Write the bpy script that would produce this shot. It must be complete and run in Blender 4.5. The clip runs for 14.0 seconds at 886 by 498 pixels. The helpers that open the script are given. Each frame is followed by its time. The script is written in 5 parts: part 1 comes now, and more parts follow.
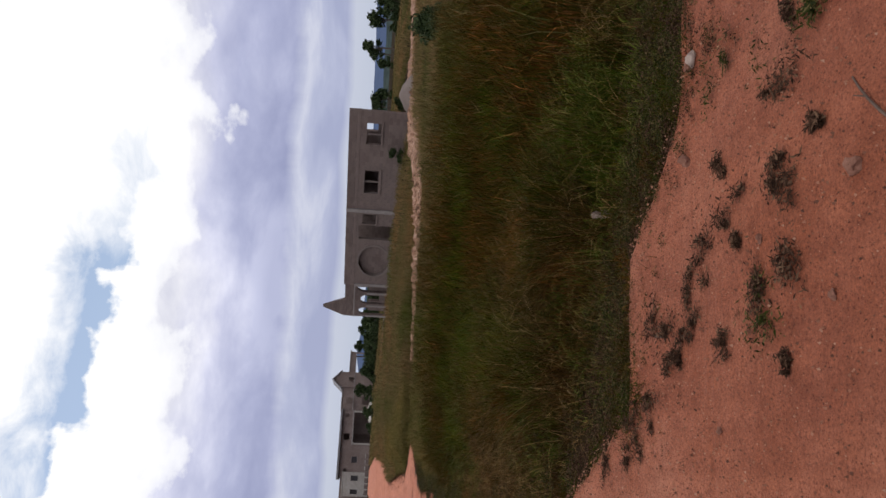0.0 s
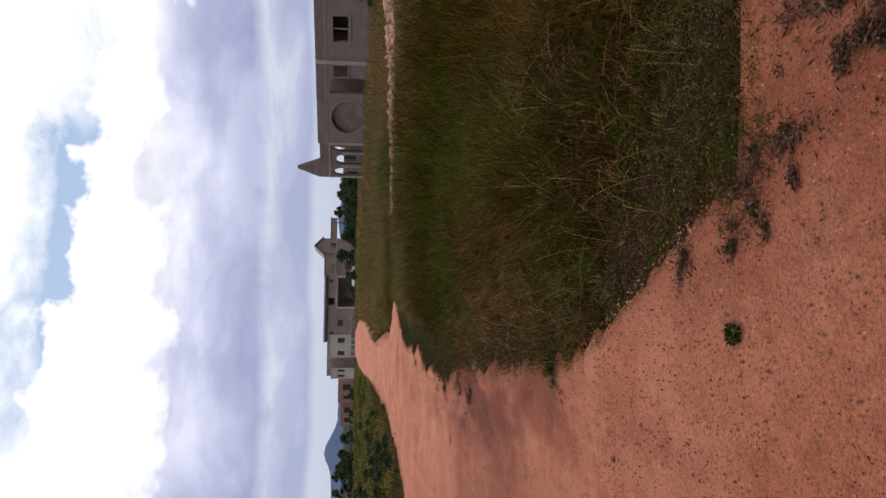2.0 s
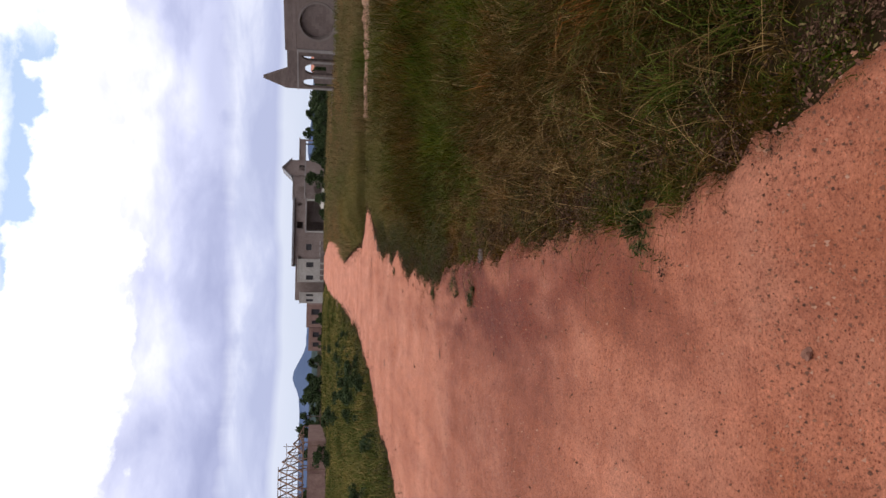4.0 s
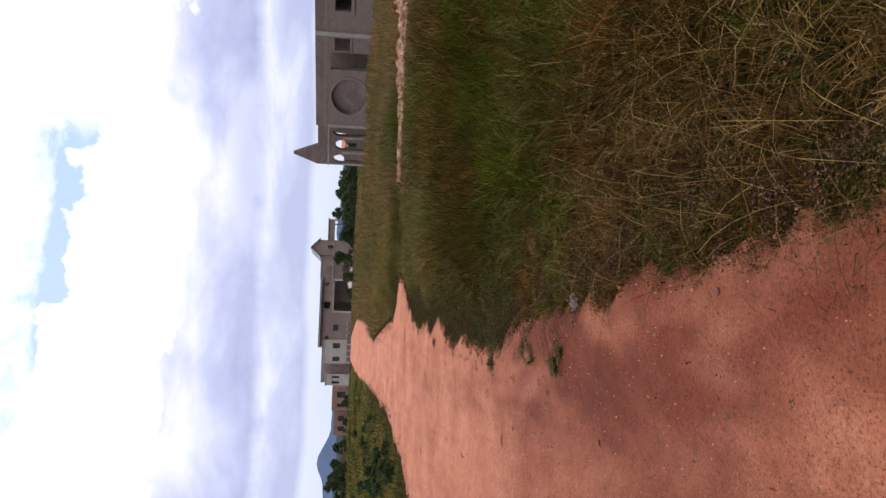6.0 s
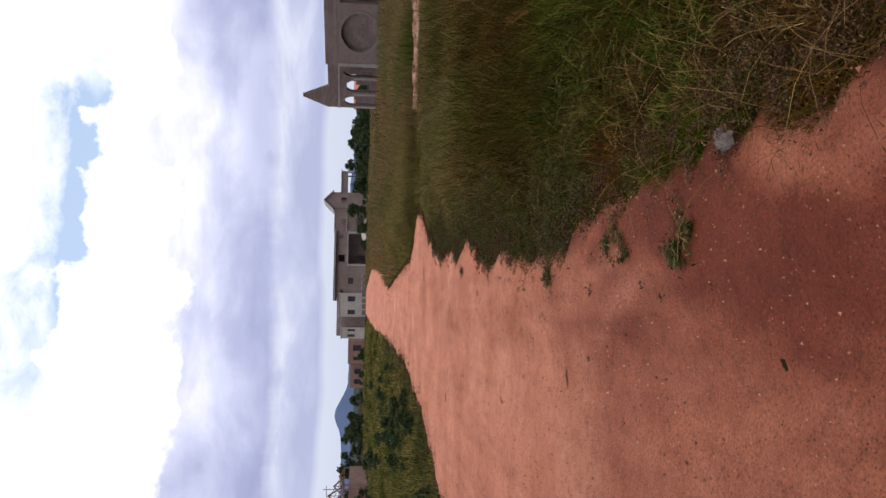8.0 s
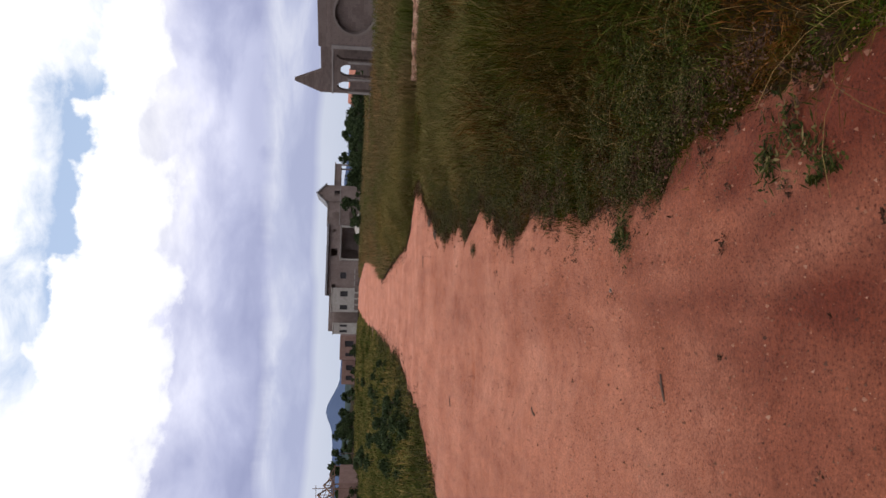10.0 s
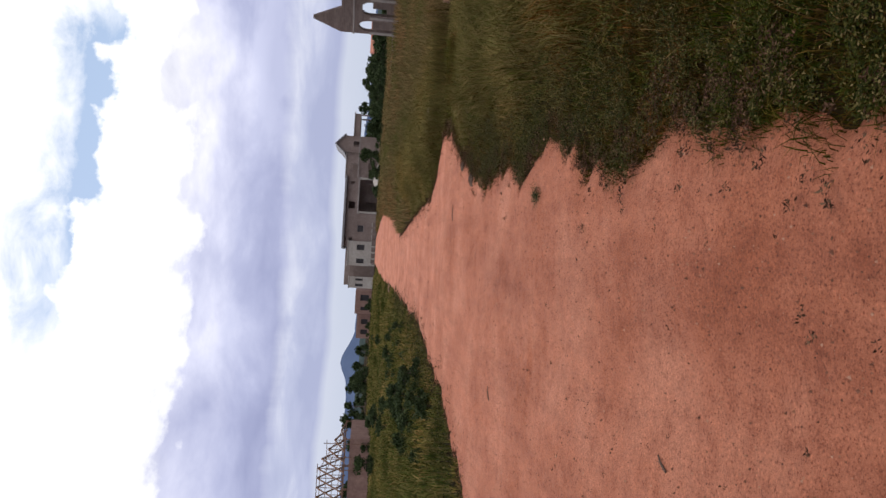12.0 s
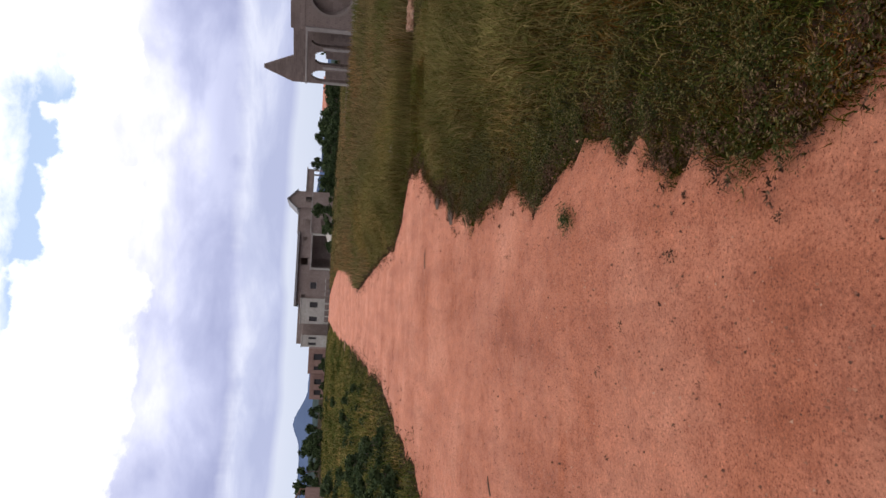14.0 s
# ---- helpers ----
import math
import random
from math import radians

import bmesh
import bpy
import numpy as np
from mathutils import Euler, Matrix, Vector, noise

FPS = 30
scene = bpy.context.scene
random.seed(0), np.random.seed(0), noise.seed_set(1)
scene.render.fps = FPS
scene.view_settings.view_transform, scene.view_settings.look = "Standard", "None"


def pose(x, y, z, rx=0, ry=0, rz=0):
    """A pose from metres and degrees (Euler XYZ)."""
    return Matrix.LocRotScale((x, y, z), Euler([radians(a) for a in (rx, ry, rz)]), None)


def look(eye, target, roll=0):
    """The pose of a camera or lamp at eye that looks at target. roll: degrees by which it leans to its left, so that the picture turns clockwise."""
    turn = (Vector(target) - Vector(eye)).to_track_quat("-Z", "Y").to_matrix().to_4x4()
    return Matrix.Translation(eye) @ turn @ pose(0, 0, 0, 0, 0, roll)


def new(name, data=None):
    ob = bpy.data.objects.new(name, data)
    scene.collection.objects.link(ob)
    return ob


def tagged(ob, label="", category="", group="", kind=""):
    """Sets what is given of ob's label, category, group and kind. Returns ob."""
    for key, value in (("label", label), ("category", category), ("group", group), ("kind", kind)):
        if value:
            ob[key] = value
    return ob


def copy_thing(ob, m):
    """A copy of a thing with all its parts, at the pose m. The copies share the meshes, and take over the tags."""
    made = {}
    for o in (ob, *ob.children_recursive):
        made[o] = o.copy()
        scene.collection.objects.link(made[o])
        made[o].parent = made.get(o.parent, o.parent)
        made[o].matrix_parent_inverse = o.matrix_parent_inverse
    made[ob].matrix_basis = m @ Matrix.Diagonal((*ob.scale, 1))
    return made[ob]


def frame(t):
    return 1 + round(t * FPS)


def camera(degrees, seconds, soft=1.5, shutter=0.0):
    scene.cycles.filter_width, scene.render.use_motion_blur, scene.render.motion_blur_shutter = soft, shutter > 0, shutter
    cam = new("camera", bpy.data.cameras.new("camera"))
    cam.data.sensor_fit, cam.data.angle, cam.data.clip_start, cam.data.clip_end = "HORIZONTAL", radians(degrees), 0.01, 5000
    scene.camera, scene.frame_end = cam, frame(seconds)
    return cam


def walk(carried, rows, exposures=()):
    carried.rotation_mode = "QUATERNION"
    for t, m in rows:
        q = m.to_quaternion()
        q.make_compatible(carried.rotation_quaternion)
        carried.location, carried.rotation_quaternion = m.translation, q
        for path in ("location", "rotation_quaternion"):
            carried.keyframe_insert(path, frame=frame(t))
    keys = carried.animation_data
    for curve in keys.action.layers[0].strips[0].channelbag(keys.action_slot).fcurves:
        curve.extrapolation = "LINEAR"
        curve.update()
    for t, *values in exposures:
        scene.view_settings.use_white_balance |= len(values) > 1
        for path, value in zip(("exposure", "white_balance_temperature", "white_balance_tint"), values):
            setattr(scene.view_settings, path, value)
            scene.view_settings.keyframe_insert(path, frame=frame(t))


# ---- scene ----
cam = camera(63.3, 14.0)
PATH = [
    (0, (0.346, -0.58, 1.563), (0.951, 1.317, 1.378), -86.2),
    (0.5, (0.32, -0.181, 1.528), (0.914, 1.717, 1.322), -86.9),
    (1, (0.246, 0.278, 1.475), (0.576, 2.242, 1.288), -86.8),
    (1.5, (0.226, 0.772, 1.435), (0.388, 2.747, 1.162), -84.9),
    (2, (0.148, 1.203, 1.4), (0.393, 3.172, 1.144), -89.1),
    (2.5, (0.016, 1.628, 1.386), (0.093, 3.601, 1.063), -87.2),
    (2.7, (0.009, 1.809, 1.392), (-0.017, 3.788, 1.107), -88.2),
    (4.8, (-0.377, 3.907, 1.394), (-0.264, 5.872, 1.039), -89.5),
    (5, (-0.361, 4.092, 1.365), (-0.206, 6.062, 1.057), -88.7),
    (5.5, (-0.36, 4.502, 1.397), (-0.123, 6.462, 1.081), -87.6),
    (6, (-0.457, 4.833, 1.413), (-0.181, 6.796, 1.151), -87.8),
    (6.5, (-0.527, 5.134, 1.411), (-0.443, 7.115, 1.15), -89.1),
    (7, (-0.555, 5.599, 1.413), (-0.419, 7.571, 1.109), -86.6),
    (7.5, (-0.645, 5.96, 1.433), (-0.406, 7.931, 1.198), -87.2),
    (8, (-0.782, 6.608, 1.359), (-0.63, 8.589, 1.132), -88.7),
    (8.5, (-0.795, 7.001, 1.342), (-0.622, 8.98, 1.104), -87.7),
    (9, (-0.871, 7.431, 1.345), (-0.68, 9.41, 1.125), -88.7),
    (9.2, (-0.917, 7.547, 1.323), (-0.783, 9.531, 1.107), -89.2),
    (11.3, (-0.883, 9.835, 1.312), (-0.669, 11.807, 1.055), -85.9),
    (11.5, (-0.877, 10.008, 1.33), (-0.616, 11.976, 1.086), -87.0),
    (12, (-0.867, 10.519, 1.284), (-0.846, 12.508, 1.081), -86.6),
    (12.5, (-0.805, 10.873, 1.313), (-0.652, 12.851, 1.063), -86.2),
    (13, (-0.844, 11.269, 1.33), (-0.618, 13.223, 0.971), -86.7),
    (13.5, (-0.851, 11.683, 1.365), (-0.81, 13.658, 1.052), -88.9),
    (14, (-0.913, 12.116, 1.352), (-0.731, 14.081, 1.03), -86.9),
]
walk(cam, [(t, look(eye, target, roll)) for t, eye, target, roll in PATH],
     exposures=[(0.0, -0.32), (0.5, -0.3), (1.0, -0.05), (1.5, -0.32), (2.0, -0.2), (2.5, -0.05), (5.0, 0.12), (6.0, 0.22), (7.0, 0.22), (7.5, 0.02), (8.5, 0.0), (9.0, -0.2), (11.5, -0.13), (12.0, -0.12), (12.5, -0.32), (13.0, 0.0), (14.0, 0.05)])

# ---- light ----
world = bpy.data.worlds.new("sky")
scene.world = world
world.use_nodes = True
wn, wl = world.node_tree.nodes, world.node_tree.links
wn.clear()


def wnode(kind, **kw):
    n = wn.new(kind)
    for k, v in kw.items():
        n.inputs[int(k[1:])].default_value = v
    return n


def wmath(op, a, b=None, c=None):
    n = wn.new("ShaderNodeMath")
    n.operation = op
    for i, v in enumerate((a, b, c)):
        if v is None:
            continue
        if isinstance(v, (int, float)):
            n.inputs[i].default_value = v
        else:
            wl.new(v, n.inputs[i])
    return n.outputs[0]


def wramp(fac, stops):
    n = wn.new("ShaderNodeValToRGB")
    els = n.color_ramp.elements
    while len(els) < len(stops):
        els.new(0.5)
    for e, (p, c) in zip(els, stops):
        e.position = p
        e.color = (*c, 1) if len(c) == 3 else c
    wl.new(fac, n.inputs[0])
    return n.outputs[0]


def wmix(fac, a, b):
    n = wn.new("ShaderNodeMix")
    n.data_type = "RGBA"
    for i, v in ((0, fac), (6, a), (7, b)):
        if isinstance(v, (int, float)):
            n.inputs[i].default_value = v
        elif isinstance(v, tuple):
            n.inputs[i].default_value = (*v, 1)
        else:
            wl.new(v, n.inputs[i])
    return n.outputs[2]


def wnoise(vec, scale, detail=6.0, rough=0.55, dist=0.0):
    n = wn.new("ShaderNodeTexNoise")
    n.inputs["Scale"].default_value = scale
    n.inputs["Detail"].default_value = detail
    n.inputs["Roughness"].default_value = rough
    n.inputs["Distortion"].default_value = dist
    wl.new(vec, n.inputs["Vector"])
    return n.outputs[0]


SUN_AZ, SUN_EL = radians(-25), radians(58)   # azimuth to the right of +y is positive
sky = wn.new("ShaderNodeTexSky")
sky.sky_type = "NISHITA"
sky.sun_disc = False
sky.sun_elevation, sky.sun_rotation = SUN_EL, SUN_AZ
geo = wn.new("ShaderNodeTexCoord")
sep = wn.new("ShaderNodeSeparateXYZ")
wl.new(geo.outputs["Generated"], sep.inputs[0])
DX, DY, DZ = sep.outputs
elev = wmath("MULTIPLY", wmath("ARCSINE", DZ), 57.2958)
azim = wmath("MULTIPLY", wmath("ARCTAN2", DX, DY), 57.2958)


def wvec(x, y, z=0.0):
    n = wn.new("ShaderNodeCombineXYZ")
    for i, v in enumerate((x, y, z)):
        if isinstance(v, (int, float)):
            n.inputs[i].default_value = v
        else:
            wl.new(v, n.inputs[i])
    return n.outputs[0]


# cloud layers: heaped white masses over a grey base, a bright streaked layer below it, haze at the horizon
heap_n = wnoise(wvec(wmath("MULTIPLY", azim, 0.085), wmath("MULTIPLY", elev, 0.15), 3.7), 1.0, 5.0, 0.5)
flat_n = wnoise(wvec(wmath("MULTIPLY", azim, 0.11), wmath("MULTIPLY", elev, 0.34)), 1.0, 6.0, 0.55, 0.3)
puff_n = wnoise(wvec(wmath("MULTIPLY", azim, 0.16), wmath("MULTIPLY", elev, 0.22), 5.3), 1.0, 8.0, 0.55)
wave_n = wnoise(wvec(wmath("MULTIPLY", azim, 0.13), 4.4), 1.0, 6.0, 0.6)
wave_m = wnoise(wvec(wmath("MULTIPLY", azim, 0.09), 8.1), 1.0, 4.0, 0.5)


def off(n, amp):
    return wmath("MULTIPLY", wmath("SUBTRACT", n, 0.5), amp)


warp = wmath("ADD", elev, wmath("ADD", off(heap_n, 9.0), off(flat_n, 3.0)))
band = wramp(wmath("DIVIDE", warp, 40.0), [
    (0.0, (0.46, 0.49, 0.72)), (0.19, (0.44, 0.47, 0.70)), (0.25, (0.53, 0.56, 0.80)), (0.31, (0.72, 0.74, 0.96)),
    (0.38, (0.98, 0.98, 1.08)), (0.48, (1.25, 1.25, 1.27)), (1.0, (1.15, 1.15, 1.18))])
puff = wramp(wmath("ADD", puff_n, wmath("MULTIPLY", wmath("SUBTRACT", elev, 14.0), 0.055)), [(0.47, (0, 0, 0)), (0.53, (0.55, 0.55, 0.55)), (0.66, (0.9, 0.9, 0.9))])
billow = wramp(wnoise(wvec(wmath("MULTIPLY", azim, 0.12), wmath("MULTIPLY", elev, 0.22), 6.6), 1.0, 6.0, 0.55, 0.2), [(0.34, (0.86, 0.87, 0.91)), (0.5, (1.05, 1.05, 1.04)), (0.66, (1.34, 1.32, 1.22))])
shaded = wn.new("ShaderNodeMix")
shaded.data_type, shaded.blend_type = "RGBA", "MULTIPLY"
shaded.inputs[0].default_value = 1.0
wl.new(band, shaded.inputs[6]), wl.new(billow, shaded.inputs[7])
heaped = wmix(puff, shaded.outputs[2], (1.28, 1.28, 1.30))
# the streaked layer between its wavy top and its flat grey underside
top_e = wmath("ADD", 6.6, off(wave_n, 3.2))
low_e = wmath("ADD", 3.0, off(wave_m, 1.6))
streak = wramp(wmath("ADD", wmath("MULTIPLY", wmath("SUBTRACT", elev, low_e), 0.16), off(flat_n, 1.9)), [
    (0.0, (0.47, 0.51, 0.73)), (0.35, (0.58, 0.62, 0.83)), (0.62, (0.76, 0.79, 0.95)), (0.9, (0.62, 0.66, 0.86))])
above = wramp(wmath("ADD", 0.5, wmath("MULTIPLY", wmath("SUBTRACT", elev, top_e), 0.45)), [(0.25, (0, 0, 0)), (0.75, (1, 1, 1))])
heaped = wmix(above, streak, heaped)
haze = wramp(wmath("ADD", wmath("MULTIPLY", elev, 0.2), off(flat_n, 0.5)), [(0.1, (0.62, 0.68, 0.82)), (0.7, (0.70, 0.74, 0.88))])
over_haze = wramp(wmath("ADD", 0.5, wmath("MULTIPLY", wmath("SUBTRACT", elev, low_e), 0.9)), [(0.2, (0, 0, 0)), (0.8, (1, 1, 1))])
heaped = wmix(over_haze, haze, heaped)
# gaps of blue behind the scalloped tops of the heaps, veiled upwards
scallop = wnoise(wvec(wmath("MULTIPLY", azim, 0.30), wmath("MULTIPLY", elev, 0.32), 2.2), 1.0, 5.0, 0.5)
gap_n = wnoise(wvec(wmath("MULTIPLY", azim, 0.16), wmath("MULTIPLY", elev, 0.24), 9.2), 1.0, 6.0, 0.6, 0.4)
ridge = wmath("SUBTRACT", elev, wmath("SUBTRACT", 21.1, wmath("MULTIPLY", azim, 0.17)))
foot = wramp(wmath("ADD", 0.5, wmath("MULTIPLY", wmath("ADD", ridge, off(scallop, 7.0)), 0.30)), [(0.42, (0, 0, 0)), (0.60, (1, 1, 1))])
veil = wramp(wmath("ADD", wmath("MULTIPLY", wmath("SUBTRACT", ridge, 1.6), 0.28), off(gap_n, 2.2)), [(0.0, (1, 1, 1)), (0.7, (0, 0, 0))])
side = wramp(wmath("ADD", wmath("MULTIPLY", wmath("ABSOLUTE", wmath("SUBTRACT", azim, 7.0)), 0.045), off(gap_n, 0.9)), [(0.35, (0.95, 0.95, 0.95)), (0.75, (0, 0, 0))])
gap = wmath("MULTIPLY", wmath("MULTIPLY", foot, veil), side)
blue = wmix(0.35, sky.outputs[0], (4.0, 5.0, 6.6))
scaled = wn.new("ShaderNodeMix")
scaled.data_type, scaled.blend_type = "RGBA", "MULTIPLY"
scaled.inputs[0].default_value = 1.0
wl.new(blue, scaled.inputs[6])
scaled.inputs[7].default_value = (0.14, 0.14, 0.14, 1)
cloudy = wmix(gap, heaped, scaled.outputs[2])
below = wramp(wmath("ADD", wmath("MULTIPLY", elev, 0.1), 0.5), [(0.45, (0.16, 0.12, 0.08)), (0.5, (1, 1, 1))])
fin = wn.new("ShaderNodeMix")
fin.data_type, fin.blend_type = "RGBA", "MULTIPLY"
fin.inputs[0].default_value = 1.0
wl.new(cloudy, fin.inputs[6]), wl.new(below, fin.inputs[7])
bg = wn.new("ShaderNodeBackground")
bg.inputs[1].default_value = 1.03
wl.new(fin.outputs[2], bg.inputs[0])
wo = wn.new("ShaderNodeOutputWorld")
wl.new(bg.outputs[0], wo.inputs[0])

sun_data = bpy.data.lights.new("sun", "SUN")
sun_data.energy, sun_data.angle, sun_data.color = 0.7, radians(14), (1.0, 0.95, 0.88)
sun = new("sun", sun_data)
sun.matrix_world = look((0, 0, 60), (-math.sin(SUN_AZ) * math.cos(SUN_EL) * 50, -math.cos(SUN_AZ) * math.cos(SUN_EL) * 50, 60 - math.sin(SUN_EL) * 50))


# ---- materials ----
def material(name, stops, scale, rough=0.9, fine=None, bump=0.3, bump_scale=60.0, island=0.0, objvar=0.0, big=None, stretch=None, spec=0.2):
    """Colour ramp over noise, a second larger noise, fine relief. island: spread of brightness from piece to piece."""
    m = bpy.data.materials.new(name)
    m.use_nodes = True
    nt = m.node_tree
    n, l = nt.nodes, nt.links
    b = n["Principled BSDF"]
    b.inputs["Roughness"].default_value = rough
    b.inputs["Specular IOR Level"].default_value = spec
    tc = n.new("ShaderNodeTexCoord")
    vec = tc.outputs["Object"]
    if stretch:
        mp = n.new("ShaderNodeMapping")
        mp.inputs["Scale"].default_value = stretch
        l.new(vec, mp.inputs[0])
        vec = mp.outputs[0]

    def ntex(s, d=6.0, r=0.6):
        t = n.new("ShaderNodeTexNoise")
        t.inputs["Scale"].default_value = s
        t.inputs["Detail"].default_value = d
        t.inputs["Roughness"].default_value = r
        l.new(vec, t.inputs["Vector"])
        return t.outputs[0]

    def ramp(f, st):
        r = n.new("ShaderNodeValToRGB")
        e = r.color_ramp.elements
        while len(e) < len(st):
            e.new(0.5)
        for el, (p, c) in zip(e, st):
            el.position, el.color = p, (*c, 1)
        l.new(f, r.inputs[0])
        return r.outputs[0]

    def mixc(f, a, bb, blend="MULTIPLY"):
        x = n.new("ShaderNodeMix")
        x.data_type, x.blend_type = "RGBA", blend
        if isinstance(f, float):
            x.inputs[0].default_value = f
        else:
            l.new(f, x.inputs[0])
        l.new(a, x.inputs[6])
        l.new(bb, x.inputs[7])
        return x.outputs[2]

    if island > 0:
        g = n.new("ShaderNodeNewGeometry")
        base = ramp(g.outputs["Random Per Island"], stops)
    else:
        base = ramp(ntex(scale), stops)
    if big:
        base = mixc(1.0, base, ramp(ntex(big[0], 4.0), big[1]))
    if fine:
        base = mixc(1.0, base, ramp(ntex(fine[0], 3.0), fine[1]))
    if objvar:
        oi = n.new("ShaderNodeObjectInfo")
        base = mixc(1.0, base, ramp(oi.outputs["Random"], [(0, (1 - objvar,) * 3), (1, (1 + objvar,) * 3)]))
    l.new(base, b.inputs["Base Color"])
    if bump:
        bp = n.new("ShaderNodeBump")
        bp.inputs["Strength"].default_value = bump
        bp.inputs["Distance"].default_value = 0.02
        l.new(ntex(bump_scale, 5.0, 0.65), bp.inputs["Height"])
        l.new(bp.outputs[0], b.inputs["Normal"])
    return m


G = lambda a, b: [(0.3, (a,) * 3), (0.7, (b,) * 3)]


def road_material():
    """Red compacted dirt: patches, crumbly mottling, wheel streaks, dark and pale grit, a dull dusty gloss."""
    m = bpy.data.materials.new("red_dirt")
    m.use_nodes = True
    n, l = m.node_tree.nodes, m.node_tree.links
    b = n["Principled BSDF"]
    b.inputs["Roughness"].default_value = 0.72
    b.inputs["Specular IOR Level"].default_value = 0.16
    tc = n.new("ShaderNodeTexCoord").outputs["Object"]

    def ntex(scale, detail, rough, stretch=None):
        vec = tc
        if stretch:
            mp = n.new("ShaderNodeMapping")
            mp.inputs["Scale"].default_value = stretch
            l.new(tc, mp.inputs[0])
            vec = mp.outputs[0]
        t = n.new("ShaderNodeTexNoise")
        t.inputs["Scale"].default_value, t.inputs["Detail"].default_value, t.inputs["Roughness"].default_value = scale, detail, rough
        l.new(vec, t.inputs["Vector"])
        return t.outputs[0]

    def ramp(f, stops):
        r = n.new("ShaderNodeValToRGB")
        e = r.color_ramp.elements
        while len(e) < len(stops):
            e.new(0.5)
        for el, (p, c) in zip(e, stops):
            el.position, el.color = p, (*c, 1) if isinstance(c, tuple) else (c, c, c, 1)
        l.new(f, r.inputs[0])
        return r.outputs[0]

    def times(a, c):
        x = n.new("ShaderNodeMix")
        x.data_type, x.blend_type = "RGBA", "MULTIPLY"
        x.inputs[0].default_value = 1.0
        l.new(a, x.inputs[6]), l.new(c, x.inputs[7])
        return x.outputs[2]

    def grit(scale, keep):
        """Round specks, only in a share of the cells."""
        v = n.new("ShaderNodeTexVoronoi")
        v.inputs["Scale"].default_value = scale
        l.new(tc, v.inputs["Vector"])
        s = n.new("ShaderNodeSeparateColor")
        l.new(v.outputs["Color"], s.inputs[0])
        a = n.new("ShaderNodeMath")
        a.operation = "MULTIPLY_ADD"
        l.new(s.outputs[0], a.inputs[0])
        a.inputs[1].default_value, a.inputs[2].default_value = 0.9 / keep, 0.0
        c = n.new("ShaderNodeMath")
        c.operation = "ADD"
        l.new(v.outputs["Distance"], c.inputs[0]), l.new(a.outputs[0], c.inputs[1])
        return c.outputs[0]

    base = ramp(ntex(0.9, 8.0, 0.62), [(0.30, (0.34, 0.104, 0.050)), (0.5, (0.44, 0.156, 0.090)), (0.70, (0.53, 0.220, 0.140))])
    base = times(base, ramp(ntex(9.0, 6.0, 0.72), [(0.32, (0.78, 0.72, 0.70)), (0.5, 1.0), (0.68, (1.12, 1.12, 1.11))]))
    base = times(base, ramp(ntex(1.5, 5.0, 0.6, (2.2, 0.22, 1.0)), [(0.36, (0.86, 0.82, 0.80)), (0.52, 1.0), (0.66, 1.06)]))
    base = times(base, ramp(ntex(75.0, 5.0, 0.85), [(0.35, (0.34, 0.28, 0.26)), (0.46, (0.90, 0.88, 0.87)), (0.55, 1.0), (0.67, (1.50, 1.45, 1.40))]))
    base = times(base, ramp(grit(62.0, 0.8), [(0.22, (0.50, 0.36, 0.31)), (0.40, 1.0)]))
    base = times(base, ramp(grit(120.0, 1.5), [(0.26, (0.50, 0.38, 0.34)), (0.46, 1.0)]))
    l.new(base, b.inputs["Base Color"])
    h = n.new("ShaderNodeMath")
    h.operation = "ADD"
    l.new(ntex(110.0, 5.0, 0.75), h.inputs[0]), l.new(ntex(14.0, 4.0, 0.6), h.inputs[1])
    bp = n.new("ShaderNodeBump")
    bp.inputs["Strength"].default_value, bp.inputs["Distance"].default_value = 0.9, 0.018
    l.new(h.outputs[0], bp.inputs["Height"])
    l.new(bp.outputs[0], b.inputs["Normal"])
    return m


M_ROAD = road_material()
M_SAND = material("pale_sand", [(0.34, (0.055, 0.034, 0.018)), (0.44, (0.20, 0.10, 0.062)), (0.54, (0.34, 0.19, 0.13)), (0.7, (0.50, 0.34, 0.26))], 4.5, 0.95, fine=(17.0, G(0.5, 1.12)), bump=0.8, bump_scale=16)
# near-black, with the shade between grass blades put into the soil colour
M_SOIL = material("shaded_soil", [(0.3, (0.014, 0.009, 0.004)), (0.5, (0.024, 0.016, 0.007)), (0.7, (0.042, 0.026, 0.013))], 0.35, 1.0,
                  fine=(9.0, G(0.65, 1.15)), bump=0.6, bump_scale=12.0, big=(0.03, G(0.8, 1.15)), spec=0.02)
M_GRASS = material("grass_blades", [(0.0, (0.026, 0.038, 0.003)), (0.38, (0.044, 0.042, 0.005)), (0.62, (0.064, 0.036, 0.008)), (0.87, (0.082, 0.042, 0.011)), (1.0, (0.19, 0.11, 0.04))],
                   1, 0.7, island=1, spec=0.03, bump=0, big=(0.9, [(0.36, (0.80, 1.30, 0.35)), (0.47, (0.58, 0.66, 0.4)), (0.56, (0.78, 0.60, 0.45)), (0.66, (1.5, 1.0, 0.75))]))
# paler grass further out; near grass carries its deeper shade in the colour
M_FAR = material("far_grass_lit", [(0.0, (0.098, 0.084, 0.032)), (0.5, (0.150, 0.112, 0.052)), (1.0, (0.22, 0.155, 0.080))], 1, 0.8, island=1, spec=0.03, bump=0,
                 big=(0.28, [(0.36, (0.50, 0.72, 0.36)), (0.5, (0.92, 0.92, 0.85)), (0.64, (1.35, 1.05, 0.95))]))
